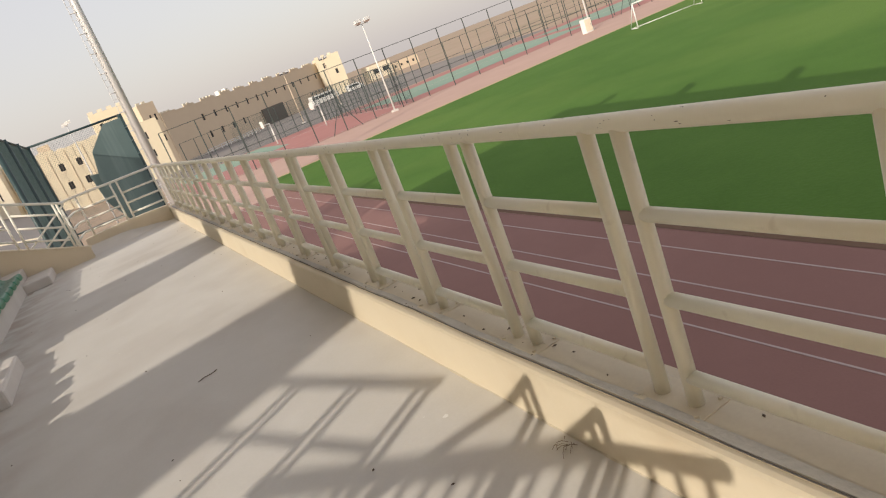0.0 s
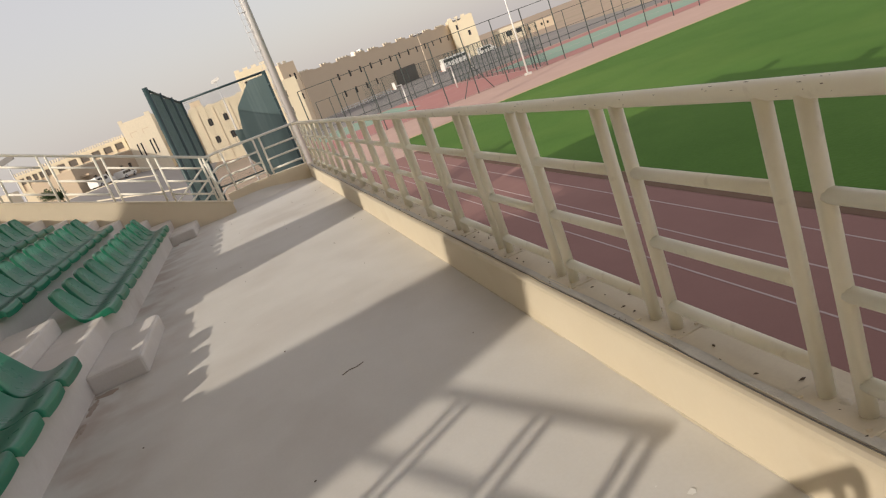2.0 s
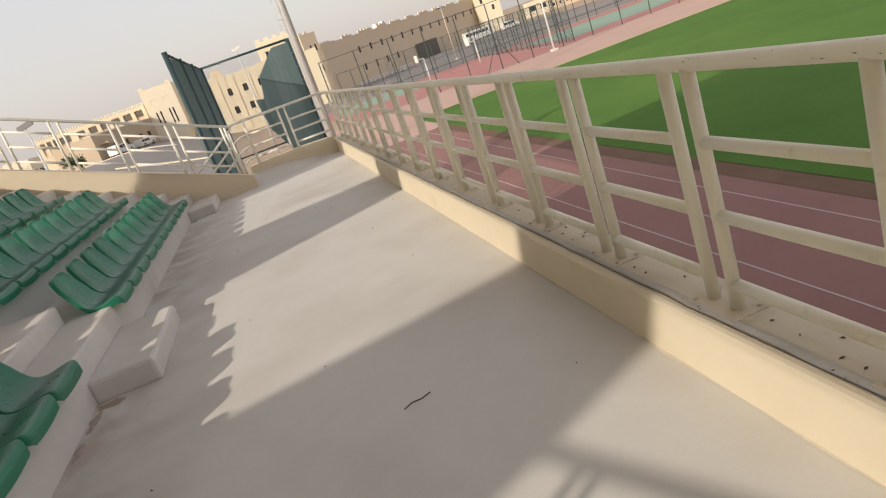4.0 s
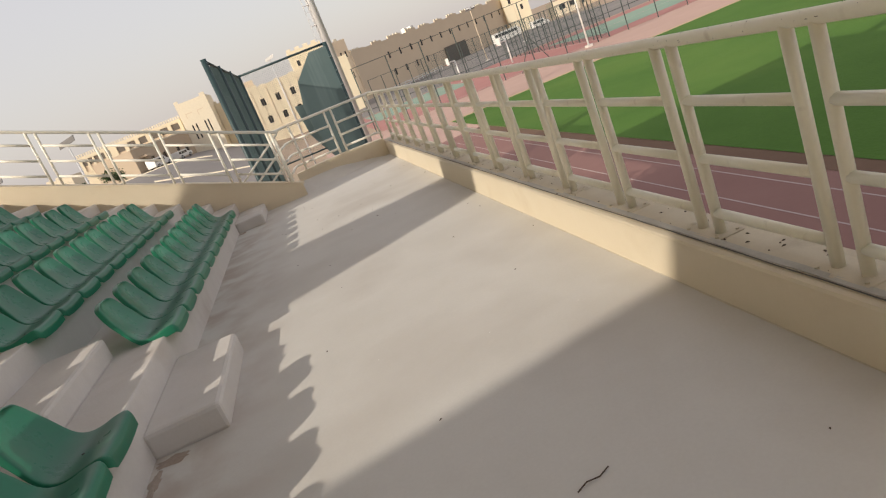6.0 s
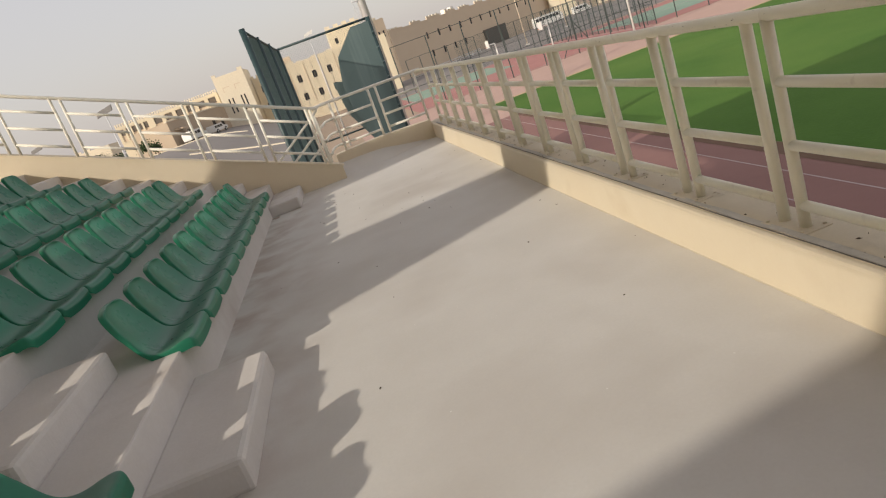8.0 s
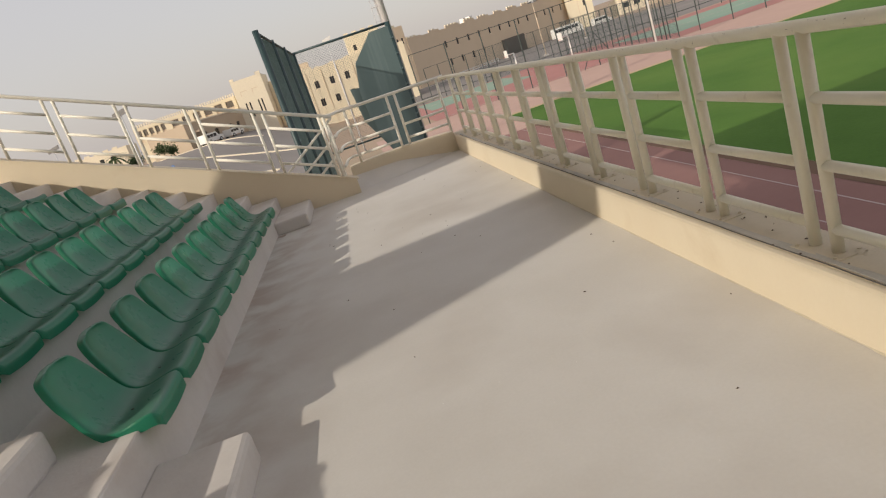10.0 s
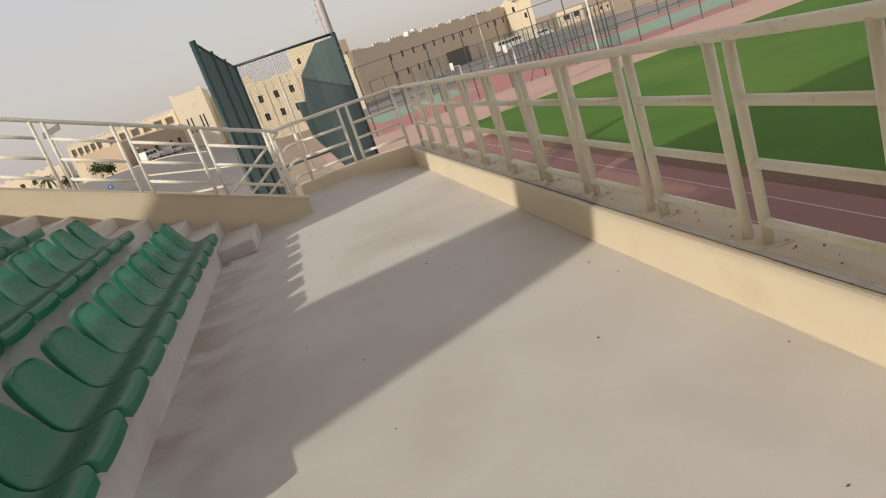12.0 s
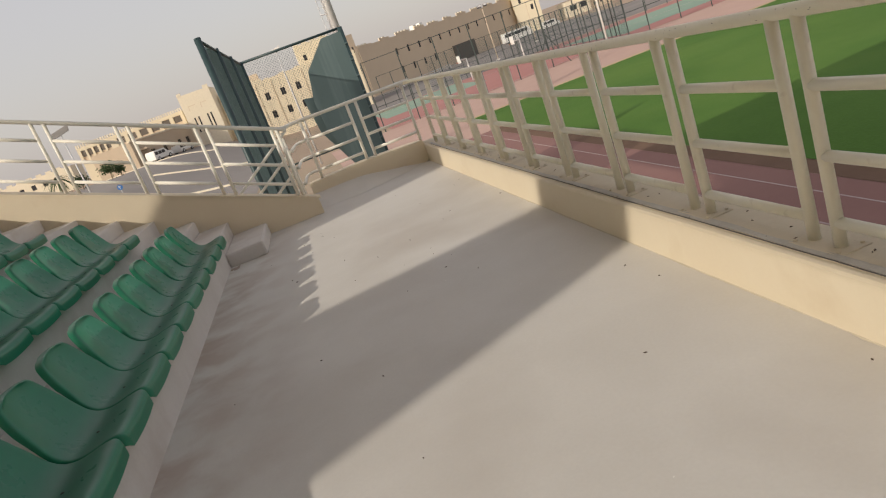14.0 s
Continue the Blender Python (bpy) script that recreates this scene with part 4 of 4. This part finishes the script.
# solid box before the wall, coloured dark for the shade inside the entrance
thing("entrance_shade_box", boxed(38.8, 50.2, -0.6, -0.02, GROUND, 0.4), M_RECESS, "dark box standing for the long building's shaded entrance", "entrance", kind="structure", at=long_at)

# ---- vehicles ----


def vehicle(name, label, length, height, width, cab, at):
    """Body along +x; cab: where the sloping nose starts, as a share of the length."""
    e = thing(name, None, None, label, "bus" if height > 2.4 else "car")
    bm = prism([(0, 0, 0.35), (length, 0, 0.35), (length, 0, 0.55 + 0.25 * height), (length * cab, 0, height * 0.62), (length * (cab - 0.10), 0, height), (0.08, 0, height), (0, 0, height * 0.6)], width, (0, 1, 0))
    bmesh.ops.bevel(bm, geom=list(bm.edges), offset=0.06, segments=2, affect="EDGES")
    part("body", bm, M_WHITE, e)
    n = max(3, int(length / 1.3)) if height > 2.4 else 3
    for side in (-0.012, width - 0.012):
        for i in range(n):
            a = 0.2 + (length * (cab - 0.14)) * i / n
            b = 0.2 + (length * (cab - 0.14)) * (i + 0.88) / n
            part("window", boxed(a, b, side, side + 0.024, height * 0.58, height * 0.86), M_WINDOW, e)
        for wx in (0.18, 0.80):
            w = part("wheel", tubed((length * wx, side - 0.02, 0.36), (length * wx, side + 0.2 if side < 0.1 else side - 0.18, 0.36), 0.36, 16), M_TYRE, e)
            part("rim", tubed((length * wx, side - 0.035 if side < 0.1 else side + 0.02, 0.36), (length * wx, side - 0.015 if side < 0.1 else side, 0.36), 0.2, 10), M_GALV, w)
    e.matrix_basis = at
    return e


vehicle("minibus", "white minibus with dark windows parked by the courts", 9.6, 3.1, 2.4, 0.96, pose(63.6, 205, GROUND + 0.01, 0, 0, 8))
vehicle("van", "white van parked beside the minibus", 6.0, 2.3, 2.0, 0.80, pose(76.6, 206, GROUND + 0.01, 0, 0, 12))
vehicle("car", "white off-road car parked by the cream building", 4.7, 1.85, 1.9, 0.72, pose(-25.4, 127.0, ground_height(-24, 128) + 0.03, 0, 0, 62))
vehicle("car", "silver car parked by the shaded wing", 4.5, 1.6, 1.8, 0.72, pose(-22.6, 135.6, ground_height(-22, 137) + 0.03, 0, 0, 66))

# ---- goal, cabinet, lamps, shrubs ----
goal = thing("football_goal", None, None, "white tubular football goal at the pitch's edge", "goal")
left, right, back = Vector((48.9, 52.9, GROUND)), Vector((55.6, 50.7, GROUND)), Vector((0.48, 1.46, 0))
up = Vector((0, 0, 2.44))
for a, b in ((left, left + up), (right, right + up), (left + up, right + up)):
    part("post", tubed(a, b, 0.06, 10), M_WHITE, goal, smooth=True)
for c in (left, right):
    part("stay", tubed(c + up, c + back, 0.04, 8), M_WHITE, goal, smooth=True)
    part("ground_bar", tubed(c + Vector((0, 0, 0.05)), c + back + Vector((0, 0, 0.05)), 0.04, 8), M_WHITE, goal, smooth=True)
part("ground_bar", tubed(left + back + Vector((0, 0, 0.05)), right + back + Vector((0, 0, 0.05)), 0.04, 8), M_WHITE, goal, smooth=True)
cab = thing("metal_cabinet", boxed(57.2, 58.4, 70.0, 70.8, GROUND, GROUND + 1.75, bevel=0.05), M_WHITE, "white metal equipment cabinet by the court fence", "cabinet")
part("door_panel", boxed(57.3, 58.3, 69.97, 70.0, GROUND + 0.2, GROUND + 1.6), M_PALE, cab)
part("handle", boxed(58.16, 58.2, 69.93, 69.97, GROUND + 0.8, GROUND + 1.0), M_LAMP, cab)


def street_lamp(x, y, top, k, label, mat):
    g = ground_height(x, y)
    h = top - g
    e = thing("street_lamp", None, None, label, "street lamp", "street lamps")
    part("pole", tubed((x, y, g), (x, y, g + h), 0.09, 8, 0.05), M_GALV, e, smooth=True)
    head = part("lamp_head", prism([(x - 0.9 * k, y - 0.1, top - 0.25 * k), (x + 0.9 * k, y - 0.1, top + 0.15 * k), (x + 1.0 * k, y - 0.1, top + 0.75 * k), (x - 0.8 * k, y - 0.1, top + 0.35 * k)], 0.25, (0, 1, 0)), mat, e)
    part("bracket", tubed((x, y, top - 0.3 * k), (x, y, top + 0.2 * k), 0.07, 6), M_GALV, head)


street_lamp(-20.2, 70, 5.55, 0.8, "grey floodlight panel on a slim pole beside the road", M_LAMP)
street_lamp(-38.6, 100, 5.9, 0.8, "flat grey floodlight on a pole farther up the road", M_LAMP)
street_lamp(-1.05, 70, 6.0, 0.45, "slim lamp pole with a small white head", M_WHITE)


def shrub(x, y, r, h, label, palm=False):
    g = ground_height(x, y)
    e = thing("palm_tree" if palm else "shrub", None, None, label, "tree" if palm else "shrub")
    rnd = random.Random(int(x * 10 + y))
    part("trunk", tubed((x, y, g), (x + 0.1, y, g + h * 0.6), 0.18 if palm else 0.09, 8, 0.1 if palm else 0.05), M_BARK, e)
    bm = bmesh.new()
    for i in range(70 if palm else 420):
        if palm:
            a, up = rnd.uniform(0, 6.28), rnd.uniform(-0.2, 0.9)
            p0 = Vector((x + 0.1, y, g + h * 0.6))
            for k in range(5):
                s, s2 = k / 5, (k + 1) / 5
                p = [p0 + Vector((math.cos(a) * r * q, math.sin(a) * r * q, r * (up * q - 0.9 * q * q))) for q in (s, s2)]
                side = Vector((-math.sin(a), math.cos(a), 0)) * 0.12 * (1 - s)
                vs = [bm.verts.new(v) for v in (p[0] - side, p[0] + side, p[1] + side * 0.8, p[1] - side * 0.8)]
                bm.faces.new(vs)
        else:
            d = Vector((rnd.gauss(0, 1), rnd.gauss(0, 1), rnd.gauss(0, 0.7)))
            c = Vector((x, y, g + h * 0.55)) + d.normalized() * r * rnd.uniform(0.3, 1.0) * (0.75 + 0.4 * math.sin(d.x * 3) * math.cos(d.y * 2))
            c.z = max(c.z, g + 0.1)
            u = Vector((rnd.gauss(0, 1), rnd.gauss(0, 1), rnd.gauss(0, 1))).normalized() * 0.16
            w = u.orthogonal().normalized() * 0.12
            bm.faces.new([bm.verts.new(v) for v in (c - u, c + w, c + u, c - w)])
    part("crown", bm, M_LEAF, e)


shrub(-31.2, 120, 1.7, 3.2, "dusty green shrub beside the road")
shrub(-30.0, 121, 1.2, 2.2, "small dusty green shrub beside the road")
shrub(-38.6, 120, 2.6, 4.6, "short palm with dusty drooping fronds", True)
shrub(-36.0, 121, 1.5, 2.6, "low dusty shrub beside the palm")
sign = thing("road_sign", None, None, "round blue road sign on a post", "sign")
g = ground_height(-22.5, 88)
part("post", tubed((-22.5, 88, g), (-22.5, 88, g + 1.0), 0.04, 8), M_GALV, sign)
part("disc", tubed((-22.5, 87.94, g + 0.9), (-22.5, 87.97, g + 0.9), 0.30, 20), M_BLUE, sign)
for a in (-0.6, 0.6, 3.14):
    part("arrow", tubed((-22.5, 87.93, g + 0.9), (-22.5 + 0.2 * math.sin(a), 87.93, g + 0.9 + 0.2 * math.cos(a)), 0.035, 4), M_WHITE, sign, "white arrow mark")

# ---- litter and marks on the walkway ----
twig = pipe(bmesh.new(), [(-1.107, 6.45, 0.006), (-1.06, 6.475, 0.008), (-1.01, 6.47, 0.008), (-0.962, 6.50, 0.006)], 0.0028, 5)
thing("twig", twig, M_DEBRIS, "thin dark dry twig lying on the walkway", "twig")
rnd = random.Random(5)
bm = bmesh.new()
for i in range(190):
    x, y = (rnd.uniform(-2.6, -0.05), rnd.uniform(2, 16)) if i < 55 else (rnd.uniform(0.03, 0.25), rnd.uniform(0, 16))
    z = 0 if i < 55 else KERB_H + 0.004
    s = rnd.uniform(0.003, 0.009)
    a = rnd.uniform(0, 6.28)
    pts = [(x + s * math.cos(a + k) * q, y + s * math.sin(a + k) * q, z + 0.002) for k, q in ((0, 1.6), (1.6, 0.8), (3.1, 1.5), (4.7, 0.7))]
    top = bm.verts.new((x, y, z + 0.008))
    vs = [bm.verts.new(p) for p in pts]
    for k in range(4):
        bm.faces.new((vs[k], vs[(k + 1) % 4], top))
thing("litter", bm, M_DEBRIS, "dark crumbs of dirt scattered on floor and ledge", "litter", kind="stuff")
M_DIRT = material("brown_dirt", (0.40, 0.325, 0.265), 0.95, (0.29, 0.23, 0.185), 14, 80, 0.9, 0.4)
for cx, cy, lx, ly, seed in ((-2.86, 8.23, 0.10, 0.055, 1), (-2.925, 8.02, 0.035, 0.14, 2), (-2.93, 7.62, 0.025, 0.12, 3), (-2.90, 15.42, 0.06, 0.09, 4)):
    bm = bmesh.new()
    top = bm.verts.new((cx, cy, 0.012))
    ring = []
    for k in range(44):
        q = k / 44 * math.tau
        f = 1 + 0.6 * noise.noise(Vector((math.cos(q) * 1.8, math.sin(q) * 1.8, seed * 3.1))) + 0.35 * noise.noise(Vector((math.cos(q) * 7, math.sin(q) * 7, seed)))
        ring.append(bm.verts.new((max(ROW_X + 0.004, cx + lx * f * math.cos(q)), cy + ly * f * math.sin(q), 0.0015)))
    for k in range(44):
        bm.faces.new((ring[k], ring[(k + 1) % 44], top))
    thing("dirt_drift", bm, M_DIRT, "small brown drift of dirt at the terrace's foot", "dirt", "dirt drifts", "stuff")
M_STRIP = material("worn_sealing_strip", (0.50, 0.47, 0.42), 0.8, (0.36, 0.335, 0.295), 6, 60, 0.9, 0.4)


def wavy(y, k):
    return 0.010 * noise.noise(Vector((y * 1.1, k, 0))) + 0.006 * noise.noise(Vector((y * 5, k, 2)))


bm = bmesh.new()
rows = []
for i in range(230):
    y = -2 + 0.085 * i
    w = 0.017 + 0.010 * noise.noise(Vector((y * 3, 7, 1)))
    c = 0.062 + wavy(y, 0)
    z = KERB_H + 0.006 + 0.004 * (noise.noise(Vector((y * 4, 1, 5))) + 0.6)
    rows.append([bm.verts.new(v) for v in ((c - w, y, KERB_H + 0.003), (c - w, y, z), (c + w, y, z + 0.002), (c + w, y, KERB_H + 0.003))])
for r0, r1 in zip(rows, rows[1:]):
    for k in range(3):
        bm.faces.new((r0[k], r1[k], r1[k + 1], r0[k + 1]))
thing("sealing_strip", bm, M_STRIP, "worn grey sealing strip along the ledge's edge", "strip", kind="structure")
bm = pipe(bmesh.new(), [(0.034 + wavy(-2 + 0.165 * i, 4), -2 + 0.165 * i, KERB_H + 0.008) for i in range(118)], 0.0028, 5)
thing("cable", bm, M_CABLE, "thin dark cable lying along the ledge's edge", "cable")
bm = bmesh.new()
for i in range(260):
    y = rnd.uniform(0, 16) if i % 3 else 2.2 + 0.84 * rnd.randint(0, 15) + rnd.gauss(0, 0.08)
    a = rnd.uniform(-0.5, 1.5)
    l, w = rnd.uniform(0.0015, 0.006) * rnd.choice((1, 1, 1, 1.8)), rnd.uniform(0.02, 0.06)
    ring = []
    for k in range(7):
        q, f = k / 7 * math.tau, rnd.uniform(0.6, 1.2)
        b = a + w * f * math.sin(q)
        ring.append(bm.verts.new((RAIL_X - (RAIL_R + 0.0012) * math.cos(b), y + l * f * math.cos(q), RAIL_Z + (RAIL_R + 0.0012) * math.sin(b))))
    bm.faces.new(ring)
tagged(thing("paint_chips", bm, M_DEBRIS, "small dark chips in the handrail's paint", "marks", kind="stuff"))
# cement smeared round the feet of the railing posts
M_CEMENT = material("smeared_cement", (0.60, 0.53, 0.41), 0.95, (0.47, 0.41, 0.31), 7, 70, 0.9, 0.5)
for k in range(6, 24):
    cy = FIRST_Y + STEP_Y * k
    bm = bmesh.new()
    for j in range(7):
        c = Vector((RAIL_X + rnd.uniform(-0.07, 0.10), cy + rnd.uniform(-0.17, 0.17), KERB_H + 0.004))
        rx, ry, h = rnd.uniform(0.008, 0.03), rnd.uniform(0.010, 0.035), rnd.uniform(0.004, 0.012)
        top = bm.verts.new(c + Vector((0, 0, h)))
        mid, low = [], []
        for q in range(10):
            a, f = q / 10 * math.tau, rnd.uniform(0.75, 1.2)
            mid.append(bm.verts.new(c + Vector((rx * f * 0.6 * math.cos(a), ry * f * 0.6 * math.sin(a), h * 0.66))))
            low.append(bm.verts.new(c + Vector((rx * f * math.cos(a), ry * f * math.sin(a), 0))))
        for q in range(10):
            p = (q + 1) % 10
            bm.faces.new((mid[q], mid[p], top))
            bm.faces.new((low[q], low[p], mid[p], mid[q]))
    thing("cement_lumps", bm, M_CEMENT, "lumps of smeared cement round the railing's feet", "cement", "cement lumps", "stuff", smooth=True)
# ragged pale joint where the kerb meets the floor
bm = bmesh.new()
rows = []
for i in range(420):
    y = 0.5 + 0.04 * i
    w = max(0.0015, 0.006 + 0.012 * noise.noise(Vector((y * 2.3, 4, 9))) + 0.006 * noise.noise(Vector((y * 11, 4, 2))))
    rows.append([bm.verts.new(v) for v in ((-w, y, 0.0012), (-w * 0.5, y, 0.004), (0.001, y, 0.006))])
for a, b in zip(rows, rows[1:]):
    for k in range(2):
        bm.faces.new((a[k], b[k], b[k + 1], a[k + 1]))
thing("kerb_joint", bm, M_CEMENT, "ragged mortar joint at the kerb's foot", "joint", kind="structure")
# dry grass caught at the kerb's foot
bm = bmesh.new()
for k in range(14):
    a, l = rnd.uniform(2.2, 4.4), rnd.uniform(0.02, 0.07)
    p = Vector((-0.03, 3.63, 0.003)) + Vector((rnd.uniform(-0.05, 0.02), rnd.uniform(-0.06, 0.06), 0))
    q = p + Vector((math.cos(a) * l, math.sin(a) * l, rnd.uniform(0.002, 0.03)))
    pipe(bm, [p, p.lerp(q, 0.5) + Vector((0, 0, 0.008)), q], 0.0010, 4)
thing("dry_grass", bm, M_BARK, "tuft of dry grass caught at the kerb's foot", "grass tuft")
# pale flakes of paint on the floor
bm = bmesh.new()
for k in range(30):
    x, y = ((-0.24, 4.28) if k == 0 else (rnd.uniform(-1.9, -0.05), rnd.uniform(2, 15)))
    s0 = 0.016 if k == 0 else rnd.uniform(0.002, 0.006)
    ring = [bm.verts.new((x + s0 * rnd.uniform(0.5, 1.2) * math.cos(q), y + s0 * rnd.uniform(0.5, 1.2) * math.sin(q), 0.002 + rnd.uniform(0, s0 * 0.3))) for q in (0, 1, 2, 3.1, 4.2, 5.2)]
    bm.faces.new(ring)
thing("paint_flakes", bm, M_DROP, "pale flakes of paint lying on the floor", "litter", kind="stuff")
